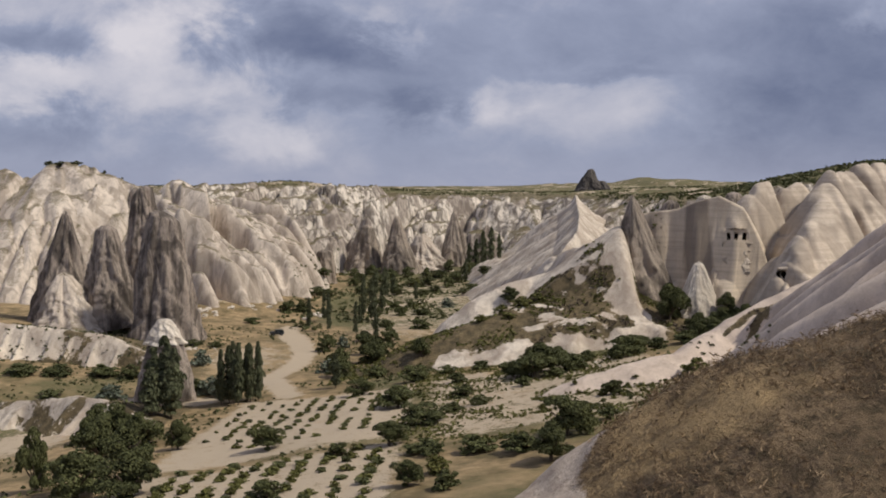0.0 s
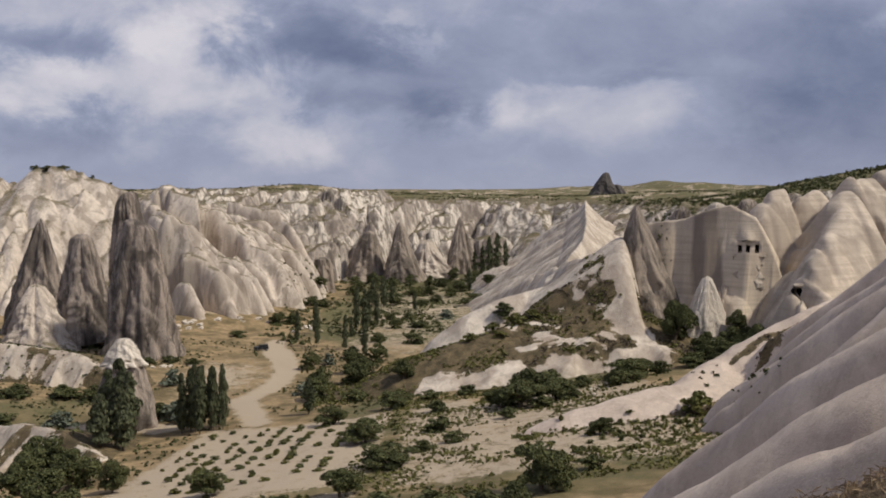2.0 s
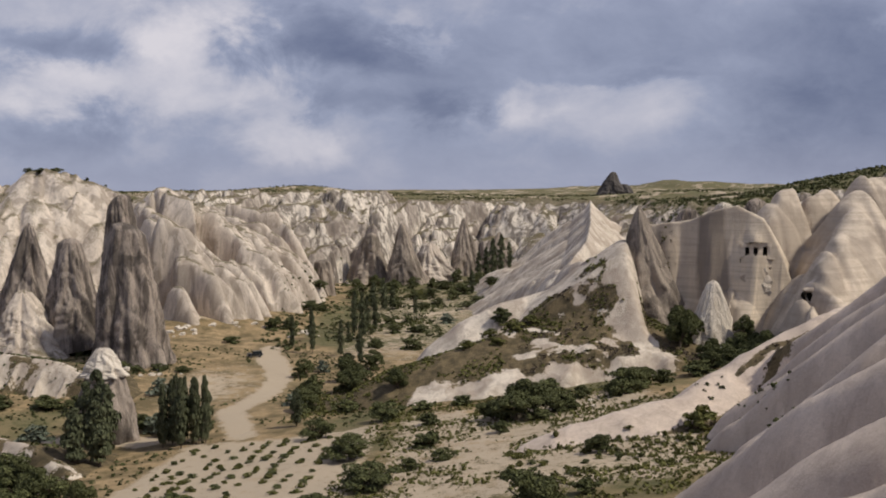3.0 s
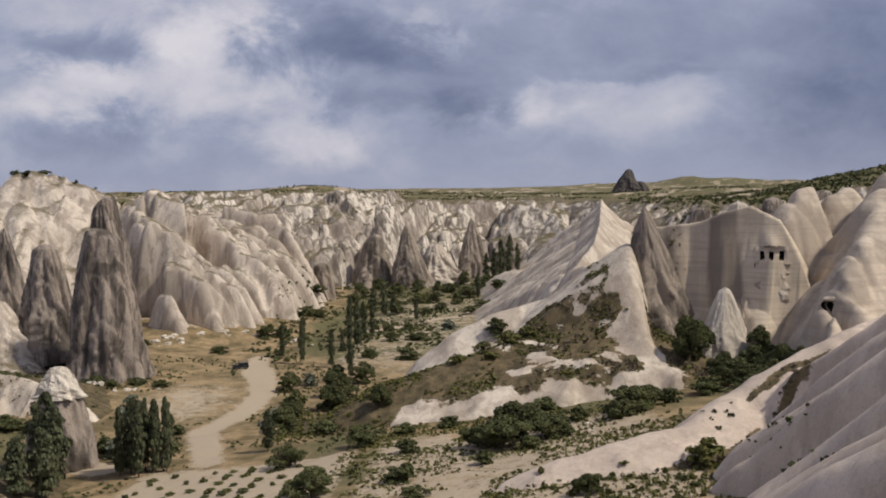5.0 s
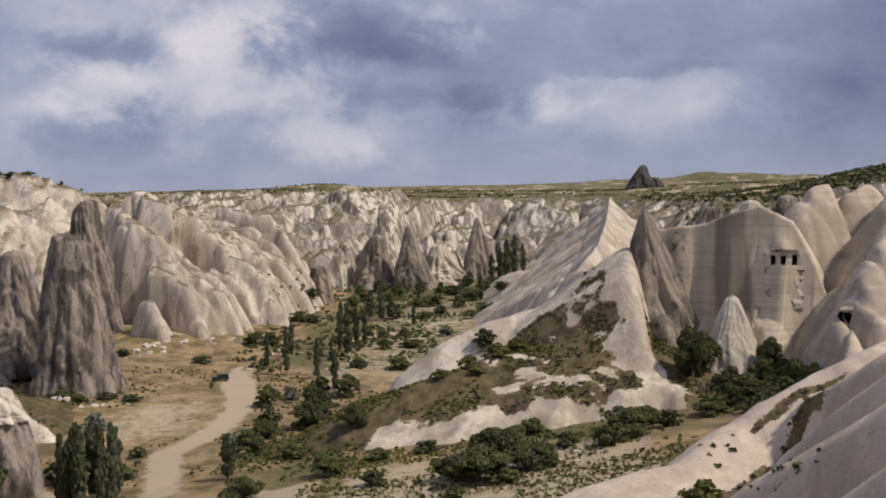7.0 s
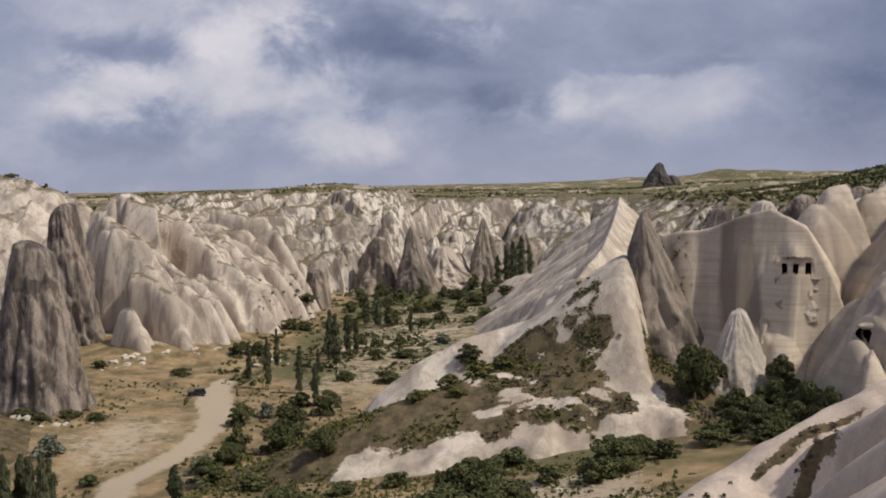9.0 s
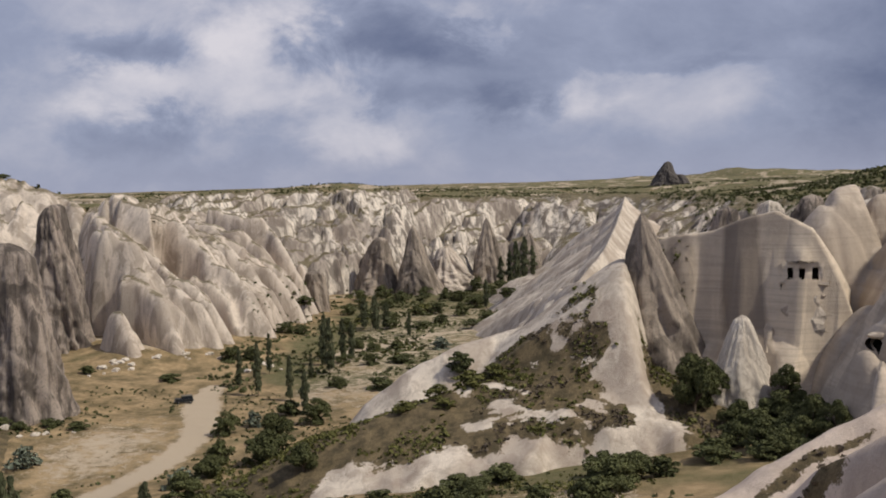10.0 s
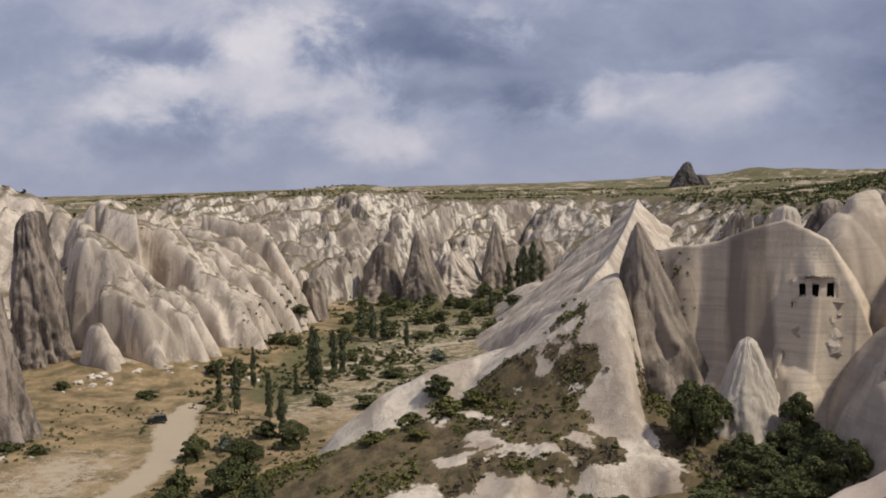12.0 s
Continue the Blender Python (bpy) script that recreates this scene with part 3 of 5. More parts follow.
def hill_level(X, Y):
    """The rounded pale hill next to the cliff, with its own side lobe."""
    a, d, s, u = ridge(X, Y, [(81, 222, 49), (88, 235, 54.5), (95, 248, 60.5), (110, 262, 62), (130, 275, 63)], 1.6, 1.2, 3)
    b, *_ = ridge(X, Y, [(72, 206, 41), (80, 218, 48), (92, 240, 56)], 2.4, 1.5, 4)
    c, *_ = ridge(X, Y, [(73, 243, 52), (80, 252, 57), (92, 258, 58)], 1.2, 2.2, 2)
    a = smax(a, c, 1.5)
    f = (np.sqrt(billow(X / 11 + 0.3 + 0.2 * Y / 11, Y / 26, 91)) - 0.5) * 6 + (billow(X / 5, Y / 11, 92) - 0.4) * 1.6
    return smax(a, b, 3) + f + 0.15 * fbm(X / 2.5, Y / 2.5, 3, 93)


def strata_level(X, Y):
    d, side, run, (z,) = along(X, Y, [(-150, 246, 30), (-112, 242, 27), (-96, 240, 26), (-80, 237, 24.5), (-66, 232, 19.5), (-58, 228, 14)])
    gul = billow(run / 3.2, d / 30, 95) * 2.4
    return np.where(side < 0, z - 0.9 * np.maximum(0, d - 0.5) - gul * step(d, 1, 5), z - 0.25 * d) + 0.2 * fbm(X / 2, Y / 2, 3, 97)


def sheet(name, xs, ys, level, material, over=None, parent=None, fields=(), deform=None, cut=None):
    """A landform as one mesh on a grid; only what stands above the ground level is kept."""
    X, Y = (np.meshgrid(xs, ys) if deform is None else deform(xs, ys))
    Z = level(X, Y)
    ny, nx = X.shape
    idx = np.arange(nx * ny).reshape(ny, nx)
    quads = np.stack([idx[:-1, :-1], idx[:-1, 1:], idx[1:, 1:], idx[1:, :-1]], -1).reshape(-1, 4)
    if over is not None:
        keep = (Z > over(X, Y)).ravel()
        quads = quads[keep[quads].any(1)]
    if cut is not None:
        mid = np.stack([X, Y, Z], -1).reshape(-1, 3)[quads].mean(1)
        quads = quads[~cut(mid)]
    used = np.zeros(nx * ny, bool)
    used[quads.ravel()] = True
    remap = np.cumsum(used) - 1
    co = np.stack([X, Y, Z], -1).reshape(-1, 3)[used]
    quads = remap[quads]
    me = bpy.data.meshes.new(name)
    me.vertices.add(len(co))
    me.vertices.foreach_set("co", co.astype(np.float32).ravel())
    me.loops.add(quads.size)
    me.loops.foreach_set("vertex_index", quads.ravel().astype(np.int32))
    me.polygons.add(len(quads))
    me.polygons.foreach_set("loop_start", np.arange(0, quads.size, 4, dtype=np.int32))
    me.update(calc_edges=True)
    me.polygons.foreach_set("use_smooth", np.ones(len(quads), bool))
    for key, fn in fields:
        v = fn(co[:, 0], co[:, 1])
        at = me.attributes.new(key, "FLOAT", "POINT")
        at.data.foreach_set("value", v.astype(np.float32))
    me.materials.append(material)
    ob = new(name, me)
    ob.parent = parent
    return ob


# ---- the ground ----
def wedge(us, ys):
    """Columns that spread with distance."""
    U, Y = np.meshgrid(us, ys)
    return U * (90 + np.abs(Y - 60) * 0.62), Y


def rows_of(y0, y1, near, grow, eye=90):
    out = [y0]
    while out[-1] < y1:
        out.append(out[-1] + max(near, grow * (out[-1] - eye)))
    return np.array(out)


ROAD = [(-30, 194, 1.2), (-33.3, 205, 1.4), (-39, 222, 1.7), (-37, 233, 1.7), (-35.6, 244, 1.7), (-36, 258, 1.7), (-38.5, 270, 2.0), (-43, 284, 3.0), (-46, 294, 2.2), (-47, 306, 0.8)]


def bare_field(x, y):
    d, _, _, (w,) = along(x, y, ROAD)
    v = 0.9 * step(-d, -w - 3.6, -w + 0.8)
    d2, _, _, (w2,) = along(x, y, [(-48, 196, 3), (-60, 205, 2), (-80, 190, 2.5)])
    v = np.maximum(v, 0.7 * step(-d2, -w2 - 2, -w2))
    d3, _, _, (w3,) = along(x, y, [(-26, 350, 1.6), (-12, 368, 1.8), (-4, 383, 1.8), (8, 393, 1.6), (14, 410, 1.4)])
    v = np.maximum(v, 0.75 * step(-d3, -w3 - 1.2, -w3))
    yard = np.exp(-((x + 50) / 14) ** 2 - ((y - 250) / 28) ** 2)
    v = np.maximum(v, 0.60 * yard)
    fieldm = step(x, -41, -37) * step(-x, 3, 7) * step(y, 90, 97) * step(-y, -193, -188)
    v = np.maximum(v, 0.72 * fieldm * (1 - 0.7 * np.exp(-((y - 131 - 0.2 * x) / 2.5) ** 2)))
    terr = step(x, -6, 0) * step(-x, -44, -36) * step(y, 122, 130) * step(-y, -205, -190)
    v = np.maximum(v, 0.6 * terr)
    pale = np.exp(-((x + 74) / 14) ** 2 - ((y - 172) / 16) ** 2)
    v = np.maximum(v, 0.8 * pale)
    d, _, (foot, width, rim) = cliff_depth(x, y)
    rubble = step(d, -8, -1) * step(-d, -8, -3) * step(y, 240, 300) * step(fbm(x / 7, y / 4, 3, 37), -0.5, 0.3)
    v = np.maximum(v, 0.68 * rubble)
    v = np.maximum(v, 0.62 * step(d, width, width + 20) * step(fbm(x / 14, y / 40, 3, 88), -0.1, 0.35))
    v = np.maximum(v, 0.3 * np.exp(-((x + 70) / 22) ** 2 - ((y - 262) / 20) ** 2))
    mid = step(y, 240, 300) * step(-y, -520, -420) * step(x, -40, -20)
    return np.maximum(v, 0.47 * mid)


def green_field(x, y):
    v = 0.34 * step(y, 285, 320) * step(x, -50, -34)
    v = np.maximum(v, 0.2 * step(-y, -235, -200) * step(x, -30, -10))
    v = np.maximum(v, 0.25 * step(-x, 55, 75) * step(-y, -235, -215))
    return np.maximum(v, 0.27 * step(cliff_depth(x, y)[0], 30, 60))


ground = sheet("ground", np.linspace(-1, 1, 380), np.concatenate([rows_of(-80, 1000, 0.9, 0.0045), np.geomspace(1010, 4300, 70)]), ground_level, GROUND,
               fields=(("bare", bare_field), ("green", green_field)), deform=wedge)
tagged(ground, "dry grassy valley floor with bare pale earth and low scrub", "ground", kind="structure")

# ---- rock ----
ROOMS = pose(64.9, 232.0, 47.2, 0, 0, -30) @ pose(0, 0.95, 0, 0, 0, 18) @ pose(0, 0, 0, -13, 0, 0)


HOLLOW = np.array([71.0, 206.9, 41.8])


def in_hollow(p):
    q = (p - HOLLOW) / np.array([1.15, 1.6, 0.75])
    return (q * q).sum(1) < 1


def in_rooms(p):
    inv = np.array(ROOMS.inverted())
    q = p @ inv[:3, :3].T + inv[:3, 3]
    return (q[:, 0] > 0.3) & (q[:, 0] < 5.7) & (q[:, 1] > -2.5) & (q[:, 1] < 2.6) & (q[:, 2] > 0.1) & (q[:, 2] < 2.85)


below = lambda X, Y: ground_level(X, Y) - 0.6
thing = lambda ob, label, cat: tagged(ob, label, cat)
west = sheet("cliff", np.arange(-235, -46, 0.62), np.arange(306, 481.5, 0.7), lambda X, Y: cliff_level(X, Y)[0], TUFF_PALE, below)
tagged(west, "pale tuff badland cliff of rounded fluted ribs above the dry meadow", "cliff")
north = sheet("cliff", np.arange(-235, 40.5, 0.9), np.arange(481, 760, 1.0), lambda X, Y: cliff_level(X, Y)[0], TUFF_FAR, below)
tagged(north, "far eroded white cliffs with grey run-off streaks closing the valley", "cliff")
east = sheet("cliff", np.arange(20, 300, 1.1), np.arange(262, 700, 1.1), lambda X, Y: cliff_level(X, Y)[0], TUFF_FAR, below)
tagged(east, "broken pale tuff cliffs under the scrubby plateau", "cliff")
hump = sheet("rock_ridge", np.arange(-24, 92, 0.4), np.concatenate([np.arange(200, 262, 0.4), np.arange(262, 548, 0.75)]), hump_level, TUFF_RIDGE, below, fields=(("scrub", hump_scrub),))
tagged(hump, "smooth cream tuff ridge with a white tongue and grassy mound", "rock ridge")
wall = sheet("cliff_wall", np.arange(40, 84, 0.22), np.arange(220, 275, 0.11), wall_level, TUFF_WALL, below, cut=in_rooms, fields=(("stain_and_shade", wall_shade),))
tagged(wall, "tall fluted beige tuff wall with cut rooms high in its face", "rock wall")
hill = sheet("rock_hill", np.arange(54, 160, 0.45), np.arange(190, 310, 0.45), hill_level, TUFF_HILL, below, cut=in_hollow)
tagged(hill, "rounded pale tuff hill with a small dark hollow", "rock hill")
slope = sheet("rock_slope", np.arange(-40, 120, 0.45), np.arange(-30, 225, 0.45), lambda X, Y: slope_level(X, Y)[0], TUFF_SLOPE, below, fields=(("scrub", slope_scrub),))
tagged(slope, "bare pinkish tuff slope of smooth rounded lobes", "rock slope")
knoll = sheet("grassy_knoll", np.arange(-12, 44, 0.25), np.arange(8, 60, 0.25), knoll_level, DRY_TURF, below, fields=(("bare", knoll_bare),))
tagged(knoll, "rounded knoll overgrown with dry brown grass", "knoll")
strata = sheet("rock_bank", np.arange(-152, -56, 0.4), np.arange(222, 262, 0.4), strata_level, TUFF_RIDGE, below, fields=(("scrub", strata_scrub),))
bank = sheet("rock_bank", np.arange(-96, -40, 0.35), np.arange(154, 206, 0.35), bank_level, TUFF_RIDGE, below, fields=(("scrub", bank_scrub),))
tagged(bank, "low white eroded earth bank behind dark trees", "rock bank")
tagged(strata, "low white gullied tuff bank under scrub", "rock bank")


# ---- fairy chimneys ----
def chimney(name, x, y, z0, z1, rx, ry, lean=(0, 0), power=0.75, tip=0.12, seed=0, material=None, label="", rough=0.12, seg=88, rings=90, parent=None, slant=0.0):
    """A tall weathered cone: rings that taper upwards, pushed in and out by streaky noise."""
    a = np.linspace(0, 2 * np.pi, seg, endpoint=False)
    t = np.linspace(0, 1, rings)
    A, T = np.meshgrid(a, t)
    prof = (1 - T ** (1 / power) * (1 - tip)) * np.sqrt(np.clip((1 - T) / 0.045, 0, 1)) ** 0.8
    ca, sa = np.cos(A), np.sin(A)
    n = fbm(ca * 1.1 + 20 + T, sa * 1.1 + T * 2.0, 3, seed)
    flute = billow(ca * 1.9 + 9 + 0.3 * T, sa * 1.9 + T * 0.7, seed + 5) + 0.5 * billow(ca * 4.5 + 9, sa * 4.5 + T * 2.5, seed + 9) - 0.25
    lump = billow(ca * 2.5 + T * 5, sa * 2.5 + T * 7, seed + 11)
    fine = fbm(ca * 9 + T * 4, sa * 9 + T * 24, 3, seed + 13)
    foot = 1 + 0.14 * (1 - step(T, 0.0, 0.22))
    R = prof * foot * (1 + rough * (1.8 * n + 1.3 * (flute - 0.5) + 0.35 * (lump - 0.4) + 0.45 * fine) + 0.035 * billow(ca * 7 + 5, sa * 7 + T * 1.5, seed + 15))
    X = x + rx * R * np.cos(A) + lean[0] * T ** 1.2
    Y = y + ry * R * np.sin(A) + lean[1] * T ** 1.2
    Z = z0 + (z1 - z0) * T + 0.03 * (z1 - z0) * n * (1 - T) + slant * R * np.cos(A) * rx * T ** 3 + 0.25 * lump * T
    verts = np.stack([X, Y, Z], -1).reshape(-1, 3)
    faces = [(j * seg + i, j * seg + (i + 1) % seg, (j + 1) * seg + (i + 1) % seg, (j + 1) * seg + i) for j in range(rings - 1) for i in range(seg)]
    me = bpy.data.meshes.new(name)
    me.from_pydata(verts.tolist(), [], faces)
    me.polygons.foreach_set("use_smooth", np.ones(len(faces), bool))
    me.materials.append(material or TUFF_GREY)
    ob = new(name, me)
    ob.parent = parent
    if label:
        tagged(ob, label, "fairy chimney")
    return ob


chimney("fairy_chimney", -76, 270, 17, 53, 8.8, 7.0, (0.6, 0), 0.8, 0.36, 1, label="tall dark grey fairy chimney with a broad streaked base", rough=0.15, slant=-0.35)
chimney("fairy_chimney", -100, 340, 20, 59.5, 7.5, 7, (-2.5, 0), 0.7, 0.34, 2, label="tall dark pointed fairy chimney leaning on the pale cliff", rough=0.2, slant=0.5)
chimney("fairy_chimney", -95, 284, 20, 48.8, 7.2, 6.5, (-0.5, 0), 0.6, 0.3, 3, label="stout grey fairy chimney with a rounded top", rough=0.16)
chimney("fairy_chimney", -113, 294, 20, 52.5, 9.5, 8, (2, 0), 1.1, 0.08, 4, label="slim pointed grey fairy chimney beside the cliff", rough=0.2)
pin = chimney("fairy_chimney", -56, 200, 12, 32.6, 6.2, 5.2, (0, 0), 0.6, 0.3, 5, label="dark rock pinnacle with a whitish tip among poplars")
chimney("tip", -56, 199.6, 28.4, 33.2, 3.5, 3.0, (0, 0), 0.6, 0.3, 5, material=TUFF_WHITE, parent=pin)
chimney("fairy_chimney", 48.6, 239.5, 24, 57.6, 12.5, 9.5, (-3.2, 0), 1.0, 0.04, 6, material=TUFF_SPIKE, label="dark pointed tuff cone at the end of the pale wall", rough=0.16)
chimney("fairy_chimney", 58, 227, 26, 42.6, 6.2, 5.0, (0.4, 1), 0.8, 0.12, 16, material=TUFF_WHITE, label="small white pointed tuff cone below the cut rooms", rough=0.09)
chimney("fairy_chimney", -105, 277, 18, 35.5, 10, 8, (-2, 4), 0.85, 0.12, 17, material=TUFF_PALE, label="low white tuff cone beside the dark chimneys", rough=0.17)
chimney("fairy_chimney", -22, 505, 10, 45, 12, 10, (-1.5, 0), 1.0, 0.06, 7, material=TUFF_SPIKE, label="grey pointed fairy chimney at the foot of far cliffs", rough=0.16)
chimney("fairy_chimney", 7, 553, 10, 46, 8.5, 9, (-1, 0), 0.8, 0.08, 8, material=TUFF_SPIKE, label="slim grey fairy chimney at the foot of far cliffs", rough=0.16)
chimney("fairy_chimney", -42, 512, 10, 40, 10, 8, (3, 0), 0.7, 0.2, 12, material=TUFF_SPIKE, label="leaning grey fairy chimney before white pinnacles", rough=0.2)
chimney("fairy_chimney", 24, 585, 10, 37, 9, 8, (2, 0), 0.9, 0.1, 13, material=TUFF_SPIKE, label="weathered grey cone near the far poplars", rough=0.2)
chimney("fairy_chimney", -7, 520, 10, 35, 13, 10, (-4, 0), 0.8, 0.15, 14, material=TUFF_PALE, label="pale broken tuff cone between the grey ones", rough=0.25)
chimney("fairy_chimney", -52, 438, 10, 32, 4.5, 4.5, (0, 0), 0.5, 0.5, 9, material=TUFF_SPIKE, label="blunt grey rock pillar beside the valley trees", rough=0.2)
for _x, _y, _z, _r, _m, _k in [(82, 322, 57, 7, TUFF_WHITE, 31), (94, 330, 58, 8, TUFF_GREY, 32), (104, 318, 60, 8, TUFF_FAR, 33), (116, 330, 61, 9, TUFF_WHITE, 34), (90, 306, 56, 6, TUFF_FAR, 35),
                               (128, 318, 62, 9, TUFF_FAR, 36), (76, 342, 55, 7, TUFF_GREY, 37), (108, 345, 60, 8, TUFF_GREY, 38), (98, 300, 57.5, 6, TUFF_WHITE, 39), (140, 335, 63, 9, TUFF_WHITE, 40)]:
    chimney("rock_crag", _x, _y, _z - 22, _z, _r, _r * 0.8, (2, 0), 0.8, 0.2, _k, material=_m, rough=0.3, seg=48, rings=44, label="broken weathered tuff crag on the plateau edge")
castle = chimney("rock_castle", 165, 1138, 44, 79.5, 21, 16, (3, 0), 1.25, 0.1, 10, material=TUFF_DARK, label="far dark castle rock rising over the plateau", rough=0.2)
chimney("shoulder", 180, 1140, 44, 66, 13, 12, (0, 0), 0.7, 0.3, 11, material=TUFF_DARK, rough=0.25, parent=castle)


# ---- plants ----
def part(name, me_or_bm, material, parent=None, label=""):
    """Link a mesh as one object under a thing or a part."""
    if isinstance(me_or_bm, bmesh.types.BMesh):
        me = bpy.data.meshes.new(name)
        me_or_bm.to_mesh(me)
        me_or_bm.free()
    else:
        me = me_or_bm
    if material:
        me.materials.append(material)
    ob = new(name, me)
    ob.parent = parent
    return tagged(ob, label) if label else ob


def leaves(name, rng, n, place, size, thin=1.0):
    """A crown of small bent leaf clumps; place(rng, n) gives their centres and outward ways."""
    P, N = place(rng, n)
    N = N + rng.normal(0, 0.55, N.shape)
    N /= np.linalg.norm(N, axis=1)[:, None]
    T = np.cross(N, rng.normal(0, 1, N.shape))
    T /= np.linalg.norm(T, axis=1)[:, None]
    B = np.cross(N, T)
    s = size * rng.uniform(0.55, 1.35, (n, 1))
    w = s * rng.uniform(0.45, 0.9, (n, 1)) * thin
    lift = N * s * 0.25
    V = np.stack([P - T * s, P - B * w + lift, P + T * s, P + B * w + lift], 1).reshape(-1, 3)
    f = np.arange(n)[:, None] * 4
    F = np.concatenate([np.hstack([f, f + 1, f + 2]), np.hstack([f, f + 2, f + 3])])
    me = bpy.data.meshes.new(name)
    me.from_pydata(V.tolist(), [], F.tolist())
    return me


def lumpy(rng, lumps, flat):
    """Places on a crown built of several overlapping lumps, in a unit-wide, unit-high space."""
    def place(r, n):
        k = r.integers(0, len(lumps), n)
        c = np.array([l[:3] for l in lumps])[k]
        rad = np.array([l[3] for l in lumps])[k][:, None]
        d = r.normal(0, 1, (n, 3))
        d /= np.linalg.norm(d, axis=1)[:, None]
        d[:, 2] = np.where(d[:, 2] < -0.3, -d[:, 2] * 0.5, d[:, 2])
        q = r.uniform(0.55, 1.0, (n, 1)) ** 0.5
        return c + d * rad * q * np.array([1, 1, flat]), d
    return place


def stem(bm, a, b, r0, r1, seg=6):
    a, b = Vector(a), Vector(b)
    ax = (b - a).normalized()
    side = ax.orthogonal().normalized()
    up = ax.cross(side)
    rings = []
    for p, r in ((a, r0), ((a + b) / 2 + side * 0.2 * r0, (r0 + r1) / 2), (b, r1)):
        rings.append([bm.verts.new(p + (side * math.cos(t) + up * math.sin(t)) * r) for t in [2 * math.pi * i / seg for i in range(seg)]])
    for u, v in zip(rings, rings[1:]):
        for i in range(seg):
            bm.faces.new((u[i], u[(i + 1) % seg], v[(i + 1) % seg], v[i]))
    bm.faces.new(rings[-1])


def tree_kind(seed, n, leaf, name="tree", label="", trunk_h=0.3, tall=False, size=0.05, low=0.0):
    """One tree or shrub, a metre wide and a metre high: trunk with limbs, crown of leaf clumps."""
    rng = np.random.default_rng(seed)
    base = new(name)
    bm = bmesh.new()
    if tall:
        stem(bm, (0, 0, -0.03), (0, 0, 0.9), 0.035, 0.008)
        for i in range(14):
            z = 0.12 + 0.055 * i
            a = rng.uniform(0, 6.28)
            stem(bm, (0, 0, z), (0.3 * math.cos(a) * (1 - z * 0.6), 0.3 * math.sin(a) * (1 - z * 0.6), z + 0.12), 0.012, 0.004, 5)
        lumps = []
        for i in range(34):
            z = rng.uniform(0.10, 0.93)
            w = 0.42 * (math.sin(math.pi * min(1, (z + 0.06) / 1.06)) ** 0.6) * (1.08 - 0.45 * z)
            a = rng.uniform(0, 6.28)
            o = rng.uniform(0.0, 0.55) * w
            lumps.append((o * math.cos(a), o * math.sin(a), z, w * rng.uniform(0.45, 0.75)))
        place = lumpy(rng, lumps, 0.28)
    else:
        stem(bm, (0, 0, -0.04), (0.02, 0, trunk_h), 0.045, 0.032)
        for i in range(6):
            a = i * 1.05 + rng.uniform(-0.3, 0.3)
            stem(bm, (0.02, 0, trunk_h * 0.85), (0.3 * math.cos(a), 0.3 * math.sin(a), trunk_h + rng.uniform(0.15, 0.4)), 0.026, 0.008, 5)
        lumps = []
        for i in range(26):
            a, r = rng.uniform(0, 6.28), rng.uniform(0, 0.40)
            z = trunk_h * (1 - low) + (0.9 - trunk_h) * rng.uniform(0.05, 0.95) * (1 - 0.9 * r)
            lumps.append((r * math.cos(a), r * math.sin(a), z, rng.uniform(0.07, 0.2)))
        lumps.append((0, 0, 0.5, 0.27))
        place = lumpy(rng, lumps, 0.8)
    part("trunk", bm, BARK, base)
    crown = part("crown", leaves("crown", rng, n, place, size), leaf, base)
    return tagged(base, label, name.split("_")[-1] if name != "tree" else "tree")


ALL_LEVELS = dict(ground=(ground_level, (-400, 400, -80, 4000)), cliff=(lambda X, Y: cliff_level(X, Y)[0], (-235, 300, 306, 760)), hump=(hump_level, (-24, 92, 200, 547)),
                  wall=(wall_level, (40, 84, 216, 275)), hill=(hill_level, (54, 160, 190, 310)), slope=(lambda X, Y: slope_level(X, Y)[0], (-40, 120, -30, 225)), knoll=(knoll_level, (-12, 44, 8, 60)),
                  strata=(strata_level, (-152, -56, 222, 262)), bank=(bank_level, (-96, -40, 154, 206)))


def stand(X, Y):
    """The level of the topmost land at each place."""
    X, Y = np.atleast_1d(np.asarray(X, float)), np.atleast_1d(np.asarray(Y, float))
    best = np.full(X.shape, -99.0)
    for f, (x0, x1, y0, y1) in ALL_LEVELS.values():
        best = np.maximum(best, np.where((X >= x0) & (X <= x1) & (Y >= y0) & (Y <= y1), f(X, Y), -99))
    return best


def plant(kinds, rows, group, sink=0.03):
    """Copies of the kinds at (x, y, height, width)."""
    zs = stand([r[0] for r in rows], [r[1] for r in rows])
    used = set()
    for i, ((x, y, h, w), z) in enumerate(zip(rows, zs)):
        k = kinds[(i * 7 + i // 3) % len(kinds)]
        m = pose(x, y, z - sink * h, 0, 0, (i * 137.5) % 360) @ Matrix.Diagonal((w, w, h, 1))
        if k in used:
            copy_thing(k, m).matrix_basis = m
        else:
            used.add(k)
            k.matrix_basis = m
        tagged(k, group=group)
    for k in kinds:
        if k not in used:
            raise ValueError("unused plant kind")


